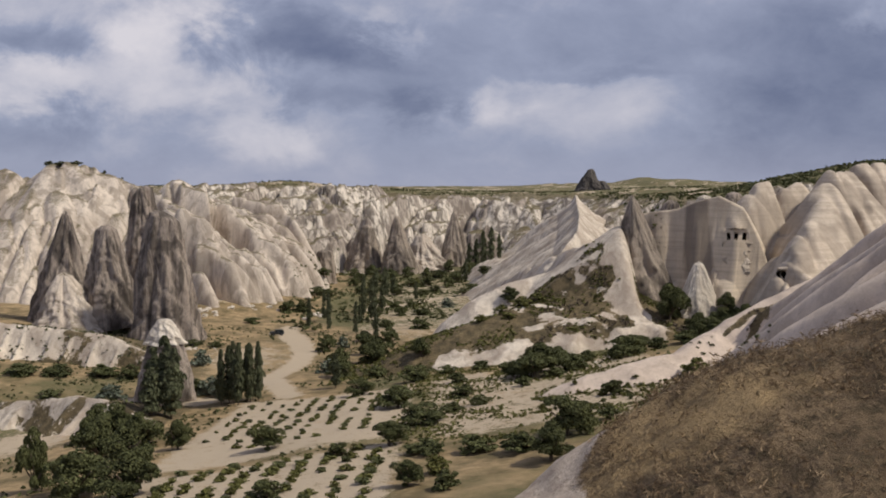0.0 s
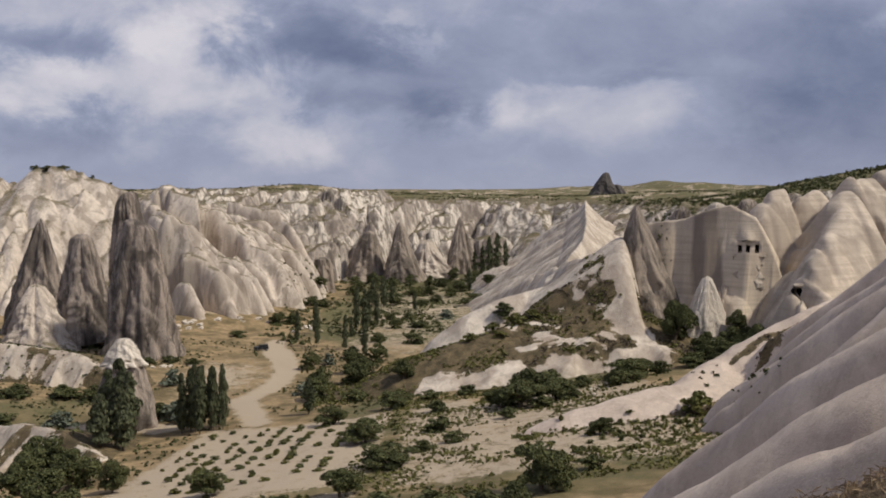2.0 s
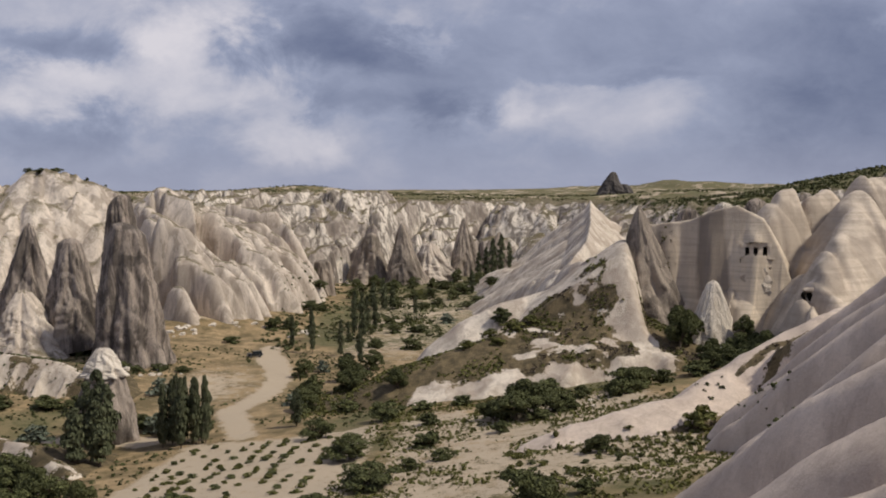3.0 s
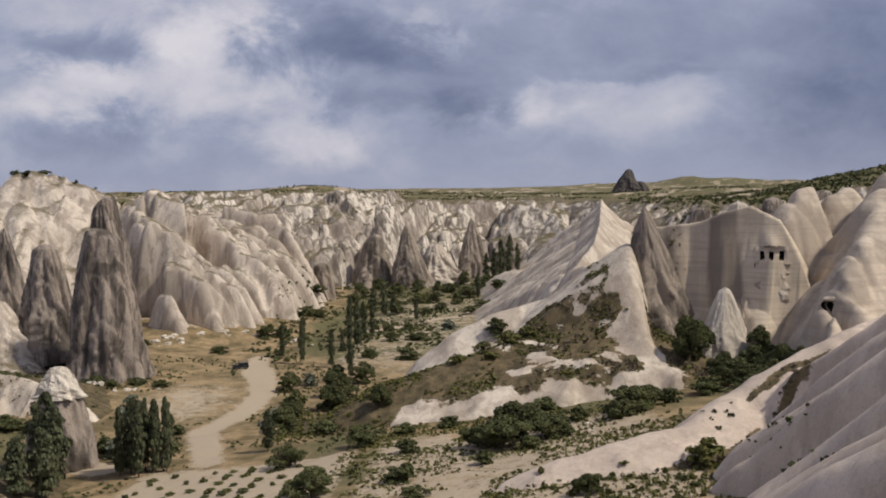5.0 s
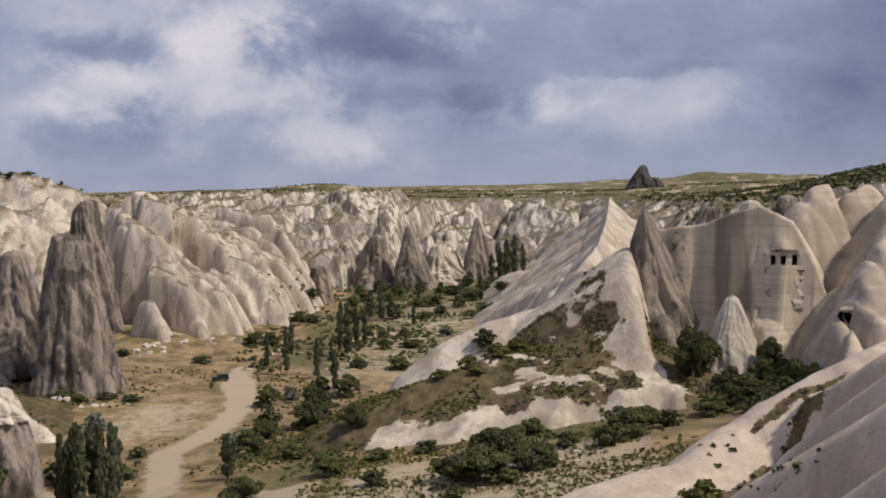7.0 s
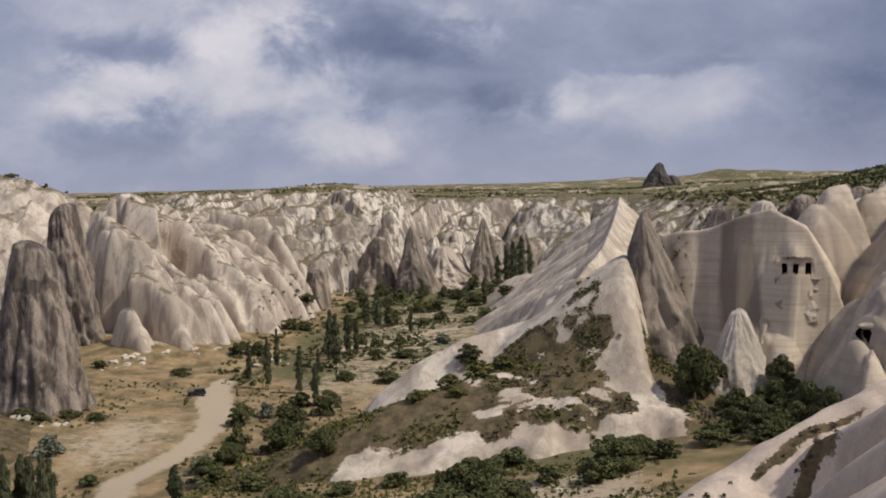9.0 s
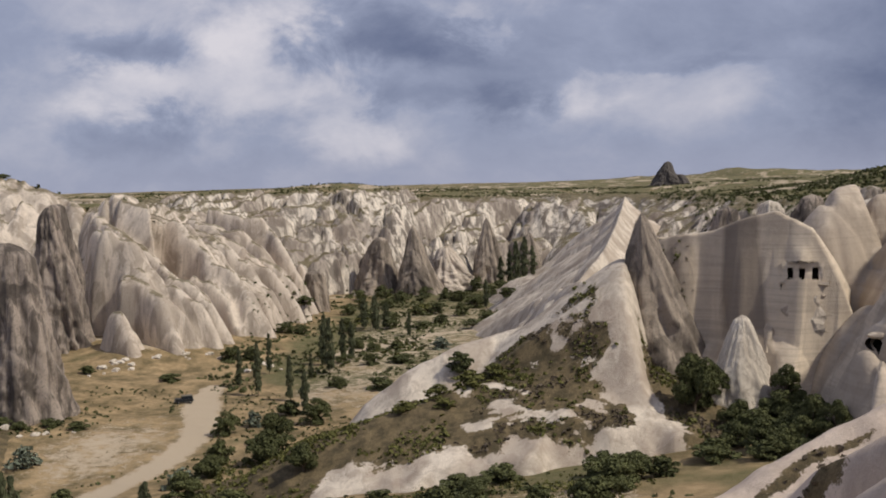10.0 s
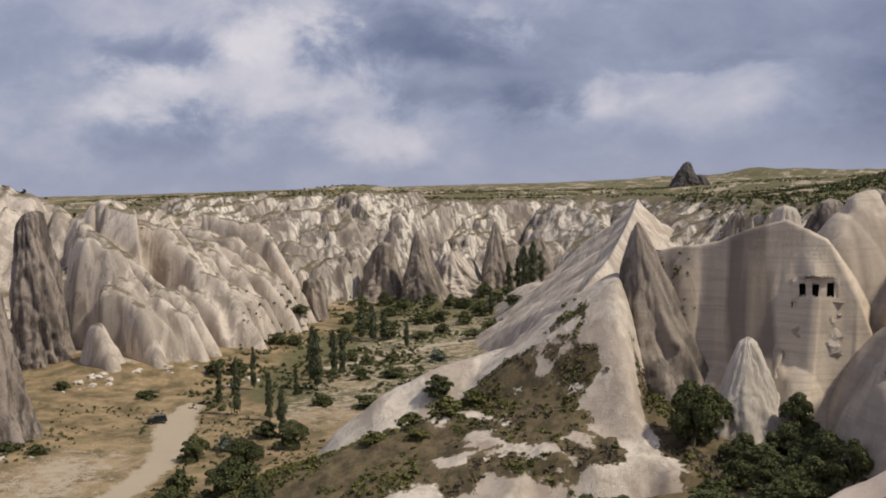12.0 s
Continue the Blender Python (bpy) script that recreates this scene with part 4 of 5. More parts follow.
TREES = [tree_kind(10 + i, 9000, LEAF, "tree", "dark green broad-leaved orchard tree with a short trunk", 0.17 + 0.025 * i, low=0.45, size=0.025) for i in range(4)]
plant(TREES, [(-24.0, 134.0, 5.0, 5.4), (-6.8, 125.5, 4.7, 5.4), (-2.3, 140.0, 4.0, 7.2), (14.7, 116.6, 6.9, 6.8), (11.5, 104, 5.6, 5.4), (-3.6, 99.0, 4.0, 3.8),
              (-7.3, 160.7, 5.2, 7.2), (16.2, 176.4, 6.0, 9.6), (22.5, 182.7, 5.0, 8.0), (24.8, 144.0, 3.3, 3.3), (17.9, 182.2, 7.2, 8.3),
              (20.9, 196.8, 4.8, 6.5), (36.8, 196.0, 5.6, 7.2), (40, 200, 4.5, 5.5), (12.9, 179.4, 4.6, 5.7), (-4.7, 193.8, 4.6, 6.4)], "orchard trees")
WILD = [tree_kind(30 + i, 9000, LEAF, "tree", "dense dark green tree growing wild in the valley", 0.16, low=0.6, size=0.025) for i in range(3)]
plant(WILD, [(50.1, 219.8, 10.4, 7.6), (52.5, 222.6, 8.3, 7.0), (-16.2, 238.4, 8.0, 9.4), (61.5, 219.5, 6.5, 7.0), (65, 220, 6.5, 6.0), (58.0, 214.9, 5.0, 7.3), (63, 215, 5.5, 6), (56, 218, 6, 6), (60.5, 210, 4.5, 6), (54, 211, 4.5, 6), (64, 224, 6, 5), (61, 204, 6.0, 6.5), (57, 207, 5, 6), (64.5, 202, 6.5, 5.5), (63, 207, 7, 6.5), (58.5, 203, 4.5, 6),
             (-19.3, 254.2, 6.8, 8.1), (-14.5, 269.1, 6.0, 7.2), (-4.8, 215.7, 5.0, 5.5), (-52, 157, 8, 8), (-46.5, 151, 7.5, 8), (-57, 163, 7.5, 8), (-44, 136, 7, 8), (-50, 143, 8, 8), (-36.1, 113.1, 7.2, 8.5), (-43.4, 116.4, 7.2, 9.0), (-50.9, 122.5, 10.0, 4.6),
             (-38.6, 143.5, 5.6, 4.8), (-22.8, 216.8, 5.4, 6.8), (-15.2, 184.5, 4.6, 6.4), (-30.5, 262, 5.5, 6.0), (-24, 232, 5, 6)], "wild valley trees")
BUSHES = [tree_kind(50 + i, 2200, LEAF, "bush", "low rounded dark green bush", 0.1, low=0.8, size=0.048) for i in range(4)]
plant(BUSHES, [(-12.8, 121.3, 2.6, 3.8), (-2.0, 117.8, 2.6, 5.4), (3.7, 115.0, 2.8, 5.6), (9.1, 110.9, 2.8, 5.6), (0.3, 96.4, 2.6, 3.3), (-18.5, 102.6, 2.8, 4.2),
               (3.4, 163.9, 3.0, 5.4), (5.8, 153.0, 2.4, 3.7), (35.2, 192.4, 3.4, 6.0), (50.5, 206, 3.6, 7.0), (56, 202, 3.2, 5), (-52.5, 337, 6.0, 7.4),
               (-92.4, 280, 3.4, 6.2), (-66.1, 263.2, 2.6, 4.6), (-85.6, 221.3, 3.6, 8.3), (-77, 223.1, 3.6, 8.4), (-70, 222, 4.4, 6.6)], "dark bushes", 0.08)
plant([tree_kind(57, 2200, LEAF, "bush", "low rounded dark green bush", 0.1, low=0.8, size=0.048), tree_kind(58, 1500, LEAF, "bush", "low rounded dark green bush", 0.1, low=0.8, size=0.058)],
      [(-94, 220, 3.4, 8.7), (-101, 222, 3, 6), (-81.3, 205.0, 2.1, 6.0), (-40.8, 205.8, 3.2, 6.1), (-48.5, 341, 5.2, 7.0),
       (16.0, 238.8, 4.0, 5.0), (-14.4, 332.7, 4.0, 5.5), (-17.6, 304.3, 3.5, 5.2), (-7.0, 300.9, 4.0, 7.4), (-6.5, 335.8, 3.3, 8.8), (48.0, 232.6, 2.7, 2.7),
       (66, 196, 2.8, 2.6), (-70.7, 260, 2.4, 4.5), (-82, 314, 2.6, 5.0), (-59.7, 310.1, 2.6, 6.4), (36.7, 203.0, 4.4, 6.0),
       (43.2, 199.0, 3.4, 4.6), (23.7, 206.6, 3.2, 6.0), (17.8, 205.9, 2.6, 5.5), (8, 203, 2.6, 5), (1, 200, 2.4, 4.4)], "dark bushes", 0.08)
plant([tree_kind(59, 1200, LEAF, "bush", "small scrubby dark green bush on dry ground", 0.1, low=0.8, size=0.065)],
      [(24.7, 180.3, 2.8, 3.0), (33.4, 189.7, 4.0, 4.2), (27.9, 192.5, 2.9, 3.9), (-24.8, 240.6, 6.0, 4.4), (-14.3, 211.9, 3.4, 5.4), (2.6, 181.7, 2.7, 4.2), (-21.8, 277.3, 4.2, 6.0),
       (-74.3, 258.8, 2.6, 5.0), (-60, 262.1, 2.4, 4.4), (-51.7, 208.0, 4.0, 5.0), (-59.1, 211.7, 4.2, 5.2), (13.9, 168.6, 2.4, 3.3), (19.6, 175.3, 2.5, 4.4),
       (1.6, 148.9, 2.2, 3.0), (-43.5, 222, 2.4, 4), (-28, 246, 2.6, 4), (21, 124, 2.2, 3)], "scrubby bushes", 0.08)
plant([tree_kind(61 + i, 1200, LEAF, "bush", "dark green shrub among fields on the valley floor", 0.12, low=0.7, size=0.048) for i in range(3)],
      [(-37.5, 451.1, 5.2, 6.2), (-27.0, 450.6, 5.1, 8.2), (-13.5, 427.8, 4.8, 7.7), (-6.5, 434.4, 5.9, 7.8), (2.1, 426.4, 5.7, 7.6), (6.3, 445.8, 6.0, 8.0), (-24.6, 470, 5.5, 8.8),
       (-16.7, 476, 4.5, 6.7), (-17.9, 396.0, 4.4, 7.0), (8.4, 395.3, 3.4, 6.9), (10.9, 471.2, 7.5, 6.4), (-7.7, 480, 5.6, 6.7), (-42.7, 480, 6.3, 7.3), (-34.4, 485, 7.0, 8.0),
       (-16.9, 490, 5.7, 6.9), (-22.7, 359.1, 3.8, 4.6), (-21.9, 334.8, 3.5, 4.2), (-29.5, 342.1, 3.6, 4.3)], "valley shrubs")
plant([tree_kind(65 + i, 1200, LEAF, "bush", "dark green shrub among fields on the valley floor", 0.12, low=0.7, size=0.048) for i in range(2)],
      [(-47.1, 375.0, 4.9, 6.6), (-48.7, 406.4, 4.6, 7.3), (-43.5, 378.3, 4.1, 6.6),
       (-11.5, 357.6, 3.0, 4.6), (-30.1, 386.6, 4.2, 5.1), (-16.8, 352.9, 3.0, 4.5), (-8.3, 396.7, 3.5, 7.0), (3.2, 510, 8.7, 7.3), (-38, 430, 6, 7), (-30, 420, 5, 6), (-3, 410, 4, 6), (12, 412, 4, 7),
       (18, 440, 5, 8), (-20, 412, 5, 7), (5, 460, 5, 8), (-2, 470, 6, 8), (14, 490, 6, 8), (-34, 402, 4, 5)], "valley shrubs")
POPLARS = [tree_kind(80 + i, 2400, LEAF_POPLAR, "poplar", "slender columnar poplar with grey-green leaves", tall=True, size=0.045) for i in range(3)]
for _k in POPLARS:
    _k["category"] = "tree"
plant(POPLARS, [(-41.5, 191.8, 12.0, 3.8), (-40.3, 190.2, 12.8, 3.4), (-38.0, 192.5, 11.6, 3.6), (-42.6, 190.0, 11.4, 3.2), (-40.0, 194.0, 12.0, 3.4), (-35.6, 191.0, 12.4, 3.0), (-39, 188.2, 12.6, 3.8), (-37.2, 190.8, 12.2, 3.4), (-36.4, 194.5, 11.0, 3.4), (-43.5, 194, 9.5, 3.0), (-52.5, 187, 14.5, 6.4), (-50.2, 185, 12.5, 5.8),
                (-55.5, 190, 12, 6), (-49, 178, 11, 6.5), (-52, 176, 9, 6), (-34.1, 296.5, 12.6, 3.4), (-25.5, 291.5, 10.5, 3.0), (-23.1, 322.7, 14.7, 4.5), (-21.0, 341.6, 10.8, 3.6), (-26.6, 317.1, 6.5, 2.2),
                (-18.7, 276.4, 9.7, 3.2), (-38.7, 323.4, 10.8, 2.6), (-21.7, 199.9, 7.3, 3.6)], "poplars", 0.01)
plant([tree_kind(84, 1800, LEAF_POPLAR, "poplar", "dark far poplar in the valley bottom", tall=True, size=0.055)],
      [(10.3, 446.5, 11.0, 4.2), (-10.4, 381.2, 7.4, 3.0), (20.5, 507.5, 19.9, 6.2), (24.2, 500, 18.3, 6.0), (17.3, 520.2, 16.9, 5.8), (27.6, 488, 12.9, 4.9), (-26.5, 332.4, 14.0, 3.8),
       (-24.1, 345, 11.2, 3.5), (-41.2, 306, 9.7, 2.8), (-27.1, 397.6, 10.5, 5.0), (-22.7, 393.0, 12.1, 5.0), (-19.8, 396.9, 8.7, 4.3), (13.5, 515, 15, 5)], "far poplars", 0.01)
for _o in bpy.data.objects:
    if _o.name.split(".")[0] == "poplar":
        _o["category"] = "tree"
plant([tree_kind(90, 900, LEAF_SILVER, "bush", "silvery grey-green oleaster bush", 0.12, low=0.7, size=0.06)],
      [(-48.4, 204.9, 4.6, 6.6), (-45.4, 200.3, 4.8, 5.4), (-58.1, 238.2, 5.0, 6.4), (-26.1, 224.6, 3.8, 6.0), (-27.0, 268.1, 4.1, 4.1), (4, 290, 3.6, 7.0), (1.5, 357.5, 4.2, 8.1), (-62, 185, 4, 6)], "silvery bushes", 0.06)
plant([tree_kind(92, 900, LEAF_LIGHT, "bush", "yellow-green leafy bush on the grassy mound", 0.1, low=0.8, size=0.06)],
      [(18.1, 229.4, 3.4, 5.6), (22.0, 231.3, 3.0, 5.0), (13.5, 227.5, 2.6, 4.4), (8.5, 225, 2.2, 4.0), (15, 223.5, 1.8, 3.4), (38.6, 151, 4.4, 5.0), (-0.8, 104.4, 2.7, 3.6), (-29.3, 409.1, 3.6, 6.3), (63, 221, 5, 5), (-12, 440, 4, 8)], "light green bushes", 0.06)


def vine_rows():
    """Low vines in rows on the bare field, and young plants on the terraces."""
    rng = np.random.default_rng(7)
    kinds = [tree_kind(100 + i, 200, LEAF_LIGHT if i else LEAF, "vine", "small low vine in a row on bare earth", 0.15, low=0.8, size=0.13) for i in range(3)]
    for k in kinds:
        k["category"] = "plant"
    rows = []
    for i in range(9):
        for j in range(17):
            x, y = -35.5 + 3.0 * i + rng.normal(0, 0.25), 139 + 2.9 * j + rng.normal(0, 0.5)
            if y < 186 - 0.55 * max(0, x + 22) and rng.random() < 0.72 and not (y < 146 and x < -30):
                rows.append((x, y, rng.uniform(0.5, 1.1), rng.uniform(0.9, 1.9)))
    for i in range(9):
        for j in range(12):
            x, y = -32 + 3.0 * i + rng.normal(0, 0.2), 96 + 2.6 * j + rng.normal(0, 0.4)
            if rng.random() < 0.85 and y < 126 + 0.1 * x:
                rows.append((x, y, rng.uniform(0.7, 1.3), rng.uniform(1.3, 2.3)))
    for i in range(60):
        rows.append((rng.uniform(14, 36), rng.uniform(132, 152), rng.uniform(0.5, 1.1), rng.uniform(0.7, 1.5)))
    for i in range(50):
        rows.append((rng.uniform(-23, -4), rng.uniform(338, 368), rng.uniform(0.7, 1.3), rng.uniform(1.2, 2.2)))
    plant(kinds, rows, "vines in the fields", 0.1)
    for o in bpy.data.objects:
        if o.name.split(".")[0] == "vine":
            o["category"] = "plant"


vine_rows()


def scatter(name, n, seed, where, size, leaf, label, category, tall=0.6, leaves_each=10, thin=1.0):
    """Countless small plants as one mesh of leaf clumps; where(rng, n) gives x, y."""
    rng = np.random.default_rng(seed)
    x, y = where(rng, n)
    z = stand(x, y)
    n = len(x)
    s = size * rng.uniform(0.5, 1.6, n)
    c = np.repeat(np.stack([x, y, z], 1), leaves_each, 0)
    sr = np.repeat(s, leaves_each)[:, None]
    d = rng.normal(0, 1, c.shape)
    d /= np.linalg.norm(d, axis=1)[:, None]
    d[:, 2] = np.abs(d[:, 2])
    P = c + d * sr * rng.uniform(0.3, 1, (len(c), 1)) * np.array([0.6, 0.6, tall])

    def place(r, k):
        return P, d
    me = leaves(name, rng, len(P), place, 1.0, thin)
    co = np.empty(len(me.vertices) * 3, np.float32)
    me.vertices.foreach_get("co", co)
    co = co.reshape(-1, 4, 3)
    mid = P[:, None, :]
    co = mid + (co - mid) * sr[:, None] * 0.42
    me.vertices.foreach_set("co", co.astype(np.float32).ravel())
    me.materials.append(leaf)
    return tagged(new(name, me), label, category, kind="stuff")


def box_of(x0, x1, y0, y1, keep=None):
    def f(rng, n):
        x, y = rng.uniform(x0, x1, n), rng.uniform(y0, y1, n)
        if keep is not None:
            m = keep(x, y, rng)
            x, y = x[m], y[m]
        return x, y
    return f


def clumped(scale, thr, seed):
    return lambda x, y, rng: fbm(x / scale, y / scale, 3, seed) > thr + rng.normal(0, 0.12, len(x))


scatter("grass", 42000, 1, box_of(-10, 42, 24, 52, lambda x, y, r: (knoll_bare(x, y) < 0.4) & (knoll_level(x, y) > slope_level(x, y)[0] - 0.2) & (fbm(x / 2.5, y / 2.5, 2, 23) > r.uniform(-0.9, 0.5, len(x)))), 0.24, GRASS, "dry brown grass tufts on the near knoll", "grass", 1.5, 4, 0.2)
scatter("scrub", 9000, 2, box_of(-24, 52, 204, 245, lambda x, y, r: hump_scrub(x, y) * (fbm(x / 6, y / 6, 3, 5) + 0.55) > r.uniform(0.2, 0.9, len(x))), 0.5, LEAF_LIGHT, "thorny olive scrub on the mound", "scrub", 0.6, 7)
scatter("scrub", 9000, 10, box_of(0, 54, 206, 246, lambda x, y, r: hump_scrub(x, y) * step(x, 8, 30) * step(fbm(x / 4, y / 4, 3, 26), -0.4, 0.4) > r.uniform(0.3, 1.0, len(x))), 0.42, BARK, "dry brown thorn scrub on the mound", "scrub", 0.6, 6)
scatter("scrub", 3500, 3, box_of(30, 80, 148, 205, lambda x, y, r: slope_scrub(x, y) > r.uniform(0.2, 0.8, len(x))), 0.45, BARK, "brown thorn scrub in the gully", "scrub", 0.6, 7)
scatter("scrub", 12000, 4, box_of(-110, 45, 120, 300, lambda x, y, r: (bare_field(x, y) < 0.3) & clumped(9, 0.0, 15)(x, y, r) & (hump_level(x, y) < ground_level(x, y))), 0.5, LEAF, "low dark scrub on the valley floor", "scrub", 0.6, 7)
scatter("scrub", 9000, 9, box_of(-8, 42, 120, 206, lambda x, y, r: clumped(6, 0.0, 25)(x, y, r) & (slope_level(x, y)[0] < ground_level(x, y) + 0.3) & (hump_level(x, y) < ground_level(x, y) + 0.3)), 0.38, LEAF_LIGHT, "olive weeds and low scrub on the bare terraces", "scrub", 0.7, 6)
scatter("scrub", 5000, 5, box_of(-55, 45, 300, 520, lambda x, y, r: clumped(14, 0.0, 16)(x, y, r) & (hump_level(x, y) < ground_level(x, y))), 0.9, LEAF, "far low scrub in the valley bottom", "scrub", 0.6, 7)
scatter("scrub", 24000, 6, box_of(-420, 420, 380, 1150, lambda x, y, r: (cliff_depth(x, y)[0] > cliff_depth(x, y)[2][1] * 1.02) & clumped(40, 0.05, 17)(x, y, r)), 1.3, LEAF, "dark bushes dotting the plateau", "scrub", 0.8, 7)
scatter("scrub", 9000, 7, box_of(90, 330, 290, 620, lambda x, y, r: cliff_depth(x, y)[0] > 25), 1.1, LEAF, "dense bushes on the near plateau", "scrub", 0.8, 8)
scatter("scrub", 5000, 8, box_of(-200, 120, 310, 720, lambda x, y, r: (cliff_depth(x, y)[0] > 4) & (cliff_depth(x, y)[0] < 100) & clumped(12, 0.42, 18)(x, y, r) & (hump_level(x, y) < ground_level(x, y))), 0.8, LEAF, "small bushes rooted in cliff ledges", "scrub", 0.7, 7)


plant([tree_kind(95, 700, LEAF, "bush", "wind-clipped bush on the flat hilltop", 0.1, low=0.8, size=0.065)],
      [(-152, 388, 2.4, 6), (-147, 387, 2.6, 7), (-142, 388, 2.2, 6), (-138, 390, 1.8, 5)], "hilltop bushes", 0.1)


def boulder_kind(seed, material):
    base = bmesh.new()
    bmesh.ops.create_icosphere(base, subdivisions=3, radius=1.0)
    off = Vector((seed * 3.7, 0, 0))
    for v in base.verts:
        v.co += 0.45 * noise.noise_vector(v.co * 0.9 + off) + 0.12 * noise.noise_vector(v.co * 3 + off)
        v.co.z *= 0.7
    me = bpy.data.meshes.new("boulder")
    base.to_mesh(me)
    base.free()
    me.materials.append(material)
    return tagged(new("boulder", me), "pale weathered tuff boulder lying at the cliff foot", "rock", "fallen boulders")


def boulders():
    rng = np.random.default_rng(12)
    rows = [(x + rng.normal(0, 2.5), y + rng.normal(0, 2.5), rng.uniform(0.3, 0.95)) for x, y in
            [(-84 + 22 * t, 312 + 26 * t) for t in rng.uniform(0, 1, 26)] + [(-70 + 8 * t, 258 + 3 * t) for t in rng.uniform(-1, 1, 10)]
            + [(34 + 8 * t, 190 + 5 * t) for t in rng.uniform(-1, 1, 6)] + [(-46 + 6 * t, 336 - 8 * t) for t in rng.uniform(-1, 1, 10)]]
    zs = stand([r[0] for r in rows], [r[1] for r in rows])
    kinds = [boulder_kind(i, TUFF_WHITE) for i in range(3)]
    for i, ((x, y, r), z) in enumerate(zip(rows, zs)):
        m = pose(x, y, z + 0.1 * r, 0, 0, i * 77) @ Matrix.Diagonal((r, r * 1.2, r, 1))
        if i < 3:
            kinds[i].matrix_basis = m
        else:
            copy_thing(kinds[i % 3], m).matrix_basis = m


boulders()


# ---- the cut rooms in the cliff ----
def box(bm, x0, x1, y0, y1, z0, z1):
    v = [bm.verts.new((x, y, z)) for z in (z0, z1) for y in (y0, y1) for x in (x0, x1)]
    for f in ((0, 2, 3, 1), (4, 5, 7, 6), (0, 1, 5, 4), (2, 6, 7, 3), (0, 4, 6, 2), (1, 3, 7, 5)):
        bm.faces.new([v[i] for i in f])


# near-black rock: the shade inside openings is put into the colour
SHADE_ROCK = plain("shade_dark_rock", (0.035, 0.028, 0.022), 0.95, 0, 0.4, 2)


def rooms():
    """A weathered rock front with three doorways cut through it into a chamber painted dark as shade, over a ledge."""
    base = tagged(new("rock_rooms"), "rock-cut rooms with three dark doorways above a broken ledge", "cave dwelling")
    xs = [0.05, 0.75, 1.65, 2.45, 3.35, 4.25, 5.2, 5.95]          # solid, door, solid, door, ...
    bm = bmesh.new()
    for i in range(0, 7, 2):
        box(bm, xs[i], xs[i + 1], 0, 1.0, 0, 3.0 - 0.15 * i % 0.4)
    for i in range(1, 7, 2):
        box(bm, xs[i] - 0.0, xs[i + 1] + 0.0, 0.02, 1.0, 2.0 + 0.1 * (i % 3), 2.95)
        box(bm, xs[i] - 0.0, xs[i + 1] + 0.0, 0.02, 1.0, 0, 0.25)
    bmesh.ops.subdivide_edges(bm, edges=bm.edges[:], cuts=3, use_grid_fill=True)
    for v in bm.verts:
        v.co += 0.2 * noise.noise_vector(v.co * 0.9)
    part("front", bm, TUFF_WALL, base)
    bm = bmesh.new()
    box(bm, 0.3, 5.7, 2.4, 2.6, 0, 3.2)
    box(bm, 0.2, 0.4, 0.9, 2.5, 0, 3.2)
    box(bm, 5.6, 5.8, 0.9, 2.5, 0, 3.2)
    box(bm, 0.2, 5.8, 0.9, 2.5, 3.0, 3.2)
    box(bm, 0.2, 5.8, 0.9, 2.5, 0, 0.15)
    part("chamber", bm, SHADE_ROCK, base, "inner chamber with its shade painted dark")
    bm = bmesh.new()
    box(bm, -0.4, 6.5, -0.35, 1.0, -0.45, -0.05)
    bmesh.ops.subdivide_edges(bm, edges=bm.edges[:], cuts=7, use_grid_fill=True)
    for v in bm.verts:
        v.co += 0.28 * noise.noise_vector(v.co * 0.9)
    part("ledge", bm, TUFF_WALL, base, "broken rock ledge")
    # near-black box that paints the shade under the ledge
    bm = bmesh.new()
    box(bm, -0.2, 6.2, 0.1, 1.2, -1.3, -0.5)
    part("ledge_shade", bm, SHADE_ROCK, base, "dark strip of painted shade below the ledge")
    bm = bmesh.new()
    box(bm, 0.4, 5.4, -0.95, 1.6, -9.0, -2.6)
    bmesh.ops.subdivide_edges(bm, edges=bm.edges[:], cuts=16, use_grid_fill=True)
    for v in bm.verts:
        w = 1.1 * noise.noise_vector(v.co * 0.33) + 0.45 * noise.noise_vector(v.co * 1.1) + 0.15 * noise.noise_vector(v.co * 3.5)
        edge = abs(v.co.x - 2.9) / 2.5
        v.co += Vector((1.3 * w.x, 0.6 * w.y + 0.55 * edge ** 2, 0.9 * w.z))
    part("broken_block", bm, TUFF_RIDGE, base, "cracked grey-brown rock block below the ledge")
    for i, (x, z, r) in enumerate([(0.6, -1.9, 1.0), (2.1, -2.3, 1.2), (3.9, -2.0, 1.1), (5.4, -2.5, 1.3), (1.2, -3.4, 0.9), (4.6, -3.7, 1.1), (3.0, -3.6, 0.8)]):
        bm = bmesh.new()
        bmesh.ops.create_icosphere(bm, subdivisions=3, radius=r * 0.75)
        for v in bm.verts:
            v.co += 0.3 * r * noise.noise_vector(v.co * 1.3 / r + Vector((i * 3.1, 0, 0))) + 0.14 * r * noise.noise_vector(v.co * 4 / r)
            v.co.z *= 0.75
        o = part("boulder", bm, TUFF_RIDGE if i % 2 else TUFF_WALL, base)
        o.location = (x, 0.75, z)
    base.matrix_basis = ROOMS
    return base


rooms()


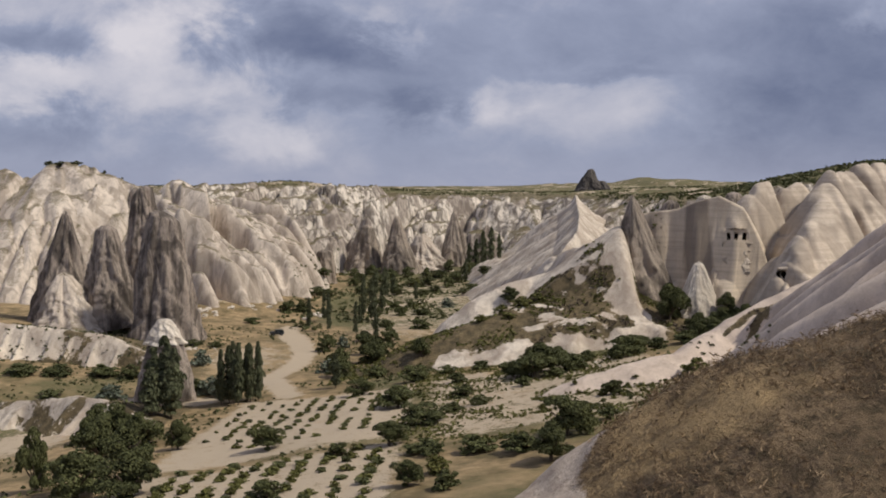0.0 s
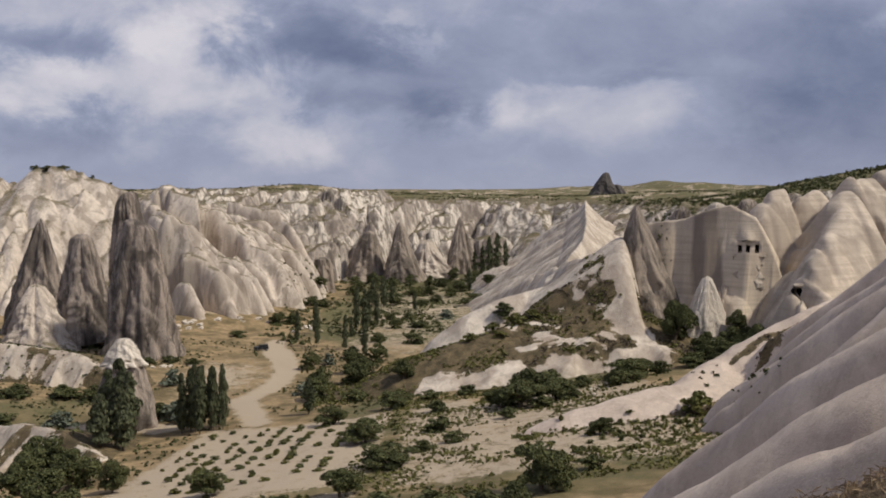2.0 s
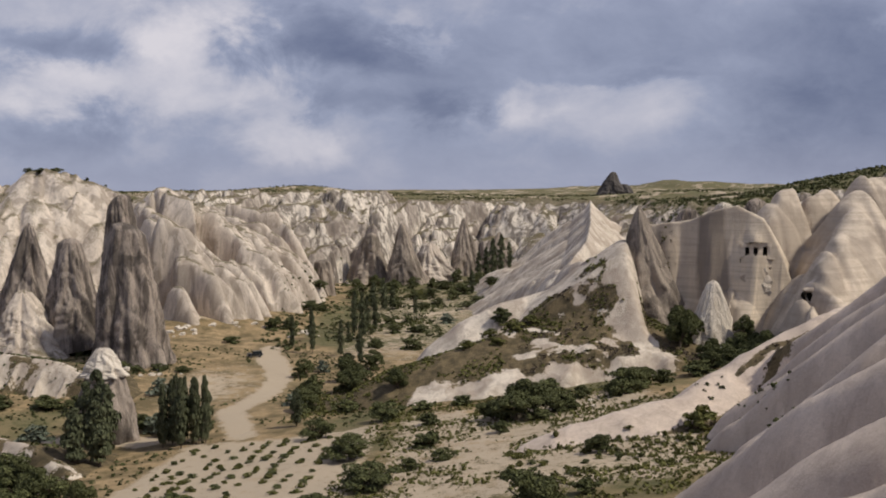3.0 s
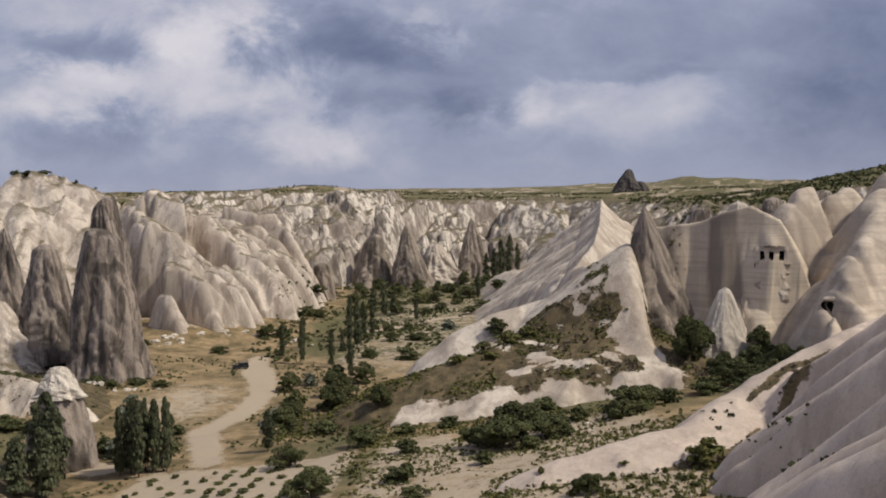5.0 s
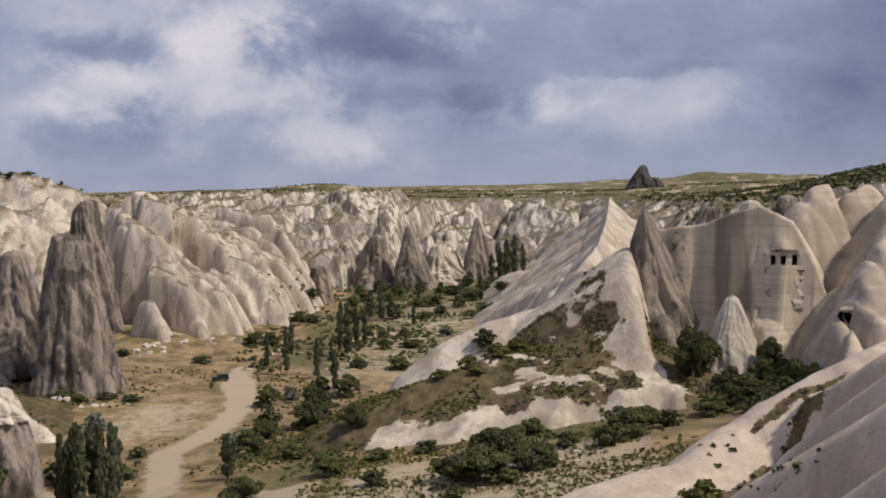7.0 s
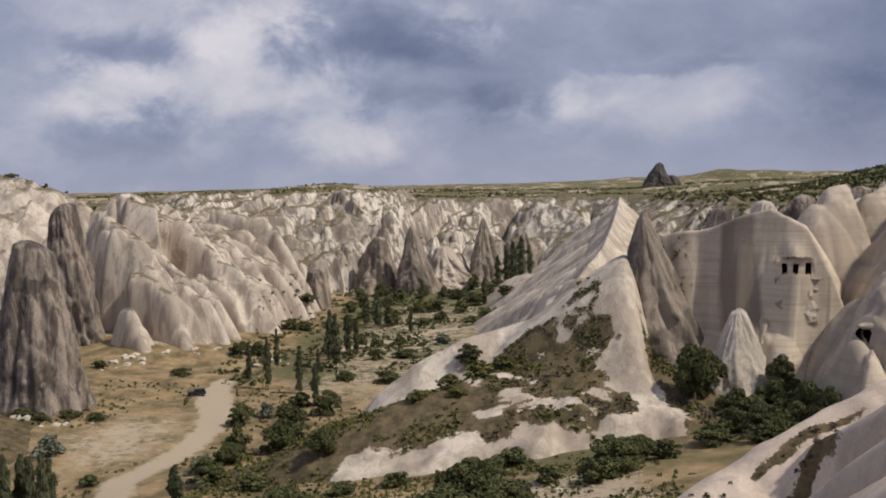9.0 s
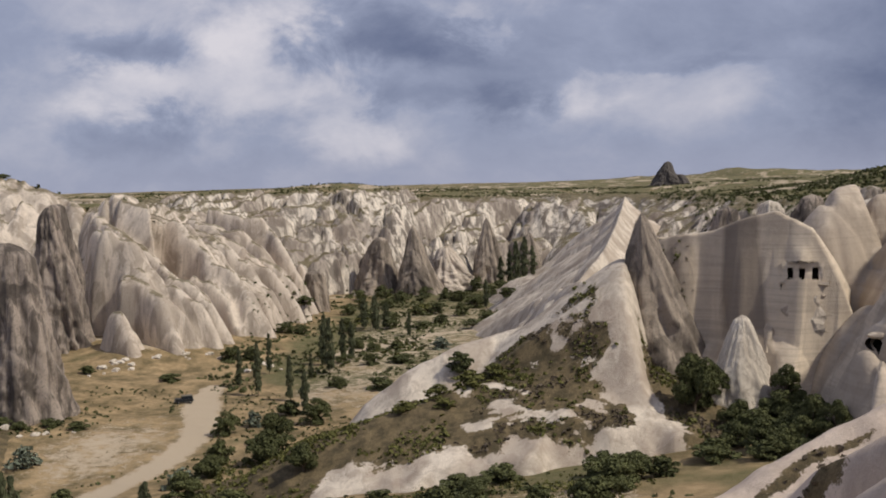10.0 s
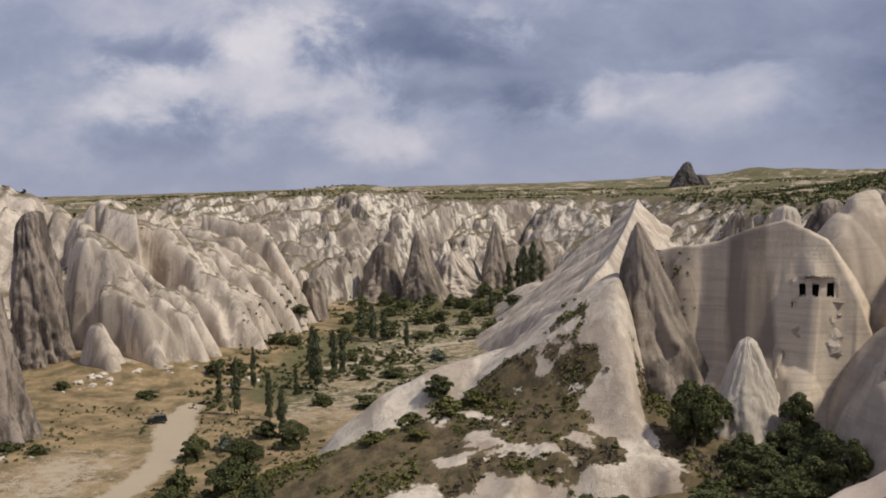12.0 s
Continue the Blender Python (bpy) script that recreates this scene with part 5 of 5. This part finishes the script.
def hollow(x, y, z, w, h, turn, label):
    """A small hollow: a ragged rim of rock round a pocket painted dark as its shade."""
    base = tagged(new("rock_hollow"), label, "cave")
    n = 14
    bm = bmesh.new()
    a = [bm.verts.new((1.5 * w / 2 * math.cos(t), 0.0, 1.6 * h / 2 * math.sin(t))) for t in [2 * math.pi * i / n for i in range(n)]]
    b = [bm.verts.new((0.9 * w / 2 * math.cos(t), 2.6, 0.9 * h / 2 * math.sin(t))) for t in [2 * math.pi * i / n for i in range(n)]]
    for i in range(n):
        bm.faces.new((a[i], b[i], b[(i + 1) % n], a[(i + 1) % n]))
    bm.faces.new(b)
    # the shade inside the pocket comes from its near-black colour
    part("pocket", bm, SHADE_ROCK, base, "pocket with its shade painted dark")
    bm = bmesh.new()
    bmesh.ops.create_icosphere(bm, subdivisions=3, radius=1.0)
    for v in bm.verts:
        v.co = Vector((v.co.x * 1.5, v.co.y * 0.7, v.co.z * 0.4)) + 0.25 * noise.noise_vector(v.co * 2)
    o = part("lip", bm, TUFF_HILL, base)
    o.location = (0.1, 0.1, 0.95)
    base.matrix_basis = pose(x, y + 0.5, z, 0, 0, turn)


hollow(71.0, 206.7, 41.8, 2.2, 1.3, -20, "small dark hollow worn into the pale rock")


# ---- the parked off-road car ----
PAINT = plain("dark_car_paint", (0.03, 0.032, 0.035), 0.35, 0.2, 0.2, 3)
GLASS = plain("dark_window", (0.02, 0.025, 0.03), 0.1, 0.0, 0.1, 3)
RUBBER = plain("tyre_rubber", (0.02, 0.02, 0.02), 0.9, 0, 0.2, 6)
STEEL = plain("wheel_steel", (0.35, 0.35, 0.36), 0.4, 0.8, 0.1, 6)
ROOF = plain("canvas_roof", (0.13, 0.12, 0.10), 0.9, 0, 0.2, 5)
LAMP = plain("lamp_glass", (0.6, 0.58, 0.5), 0.2, 0, 0.1, 5)


def soft_box(x0, x1, y0, y1, z0, z1, bev, taper=0.0):
    bm = bmesh.new()
    box(bm, x0, x1, y0, y1, z0, z1)
    if taper:
        for v in bm.verts:
            if v.co.z > z1 - 1e-4:
                v.co.x = (x0 + x1) / 2 + (v.co.x - (x0 + x1) / 2) * (1 - taper)
                v.co.y = (y0 + y1) / 2 + (v.co.y - (y0 + y1) / 2) * (1 - taper)
    bmesh.ops.bevel(bm, geom=bm.edges[:], offset=bev, segments=2, affect="EDGES")
    return bm


def wheel_mesh(r, w, seg=20):
    bm = bmesh.new()
    bmesh.ops.create_cone(bm, cap_ends=True, segments=seg, radius1=r, radius2=r, depth=w, matrix=Matrix.Rotation(radians(90), 4, "X"))
    bmesh.ops.bevel(bm, geom=[e for e in bm.edges if not e.is_boundary and abs(e.verts[0].co.y - e.verts[1].co.y) < 1e-5], offset=0.05, segments=2, affect="EDGES")
    return bm


def car():
    base = tagged(new("car"), "dark open-sided off-road car parked at the end of a dirt track", "car")
    part("body", soft_box(-1.95, 1.95, -0.82, 0.82, 0.42, 1.02, 0.08), PAINT, base)
    part("bonnet", soft_box(-1.9, -0.6, -0.72, 0.72, 1.0, 1.16, 0.06), PAINT, base)
    part("cabin", soft_box(-0.65, 1.85, -0.76, 0.76, 1.0, 1.62, 0.07, 0.1), GLASS, base, "dark glazed cabin")
    part("roof", soft_box(-0.55, 1.78, -0.72, 0.72, 1.60, 1.74, 0.05), ROOF, base, "grey-brown canvas roof")
    for s in (-1, 1):
        part("bumper", soft_box(s * 2.0 - 0.08, s * 2.0 + 0.08, -0.8, 0.8, 0.45, 0.62, 0.04), STEEL, base)
        part("headlight", soft_box(-1.99, -1.93, s * 0.55 - 0.12, s * 0.55 + 0.12, 0.72, 0.92, 0.02), LAMP, base)
        for x in (-1.25, 1.25):
            t = part("wheel", wheel_mesh(0.38, 0.24), RUBBER, base)
            t.location = (x, s * 0.76, 0.38)
            h = part("rim", wheel_mesh(0.21, 0.26, 12), STEEL, t)
    base.matrix_basis = pose(-48.2, 288, float(stand([-48.2], [288])[0]) - 0.02, 0, 0, 25)


car()
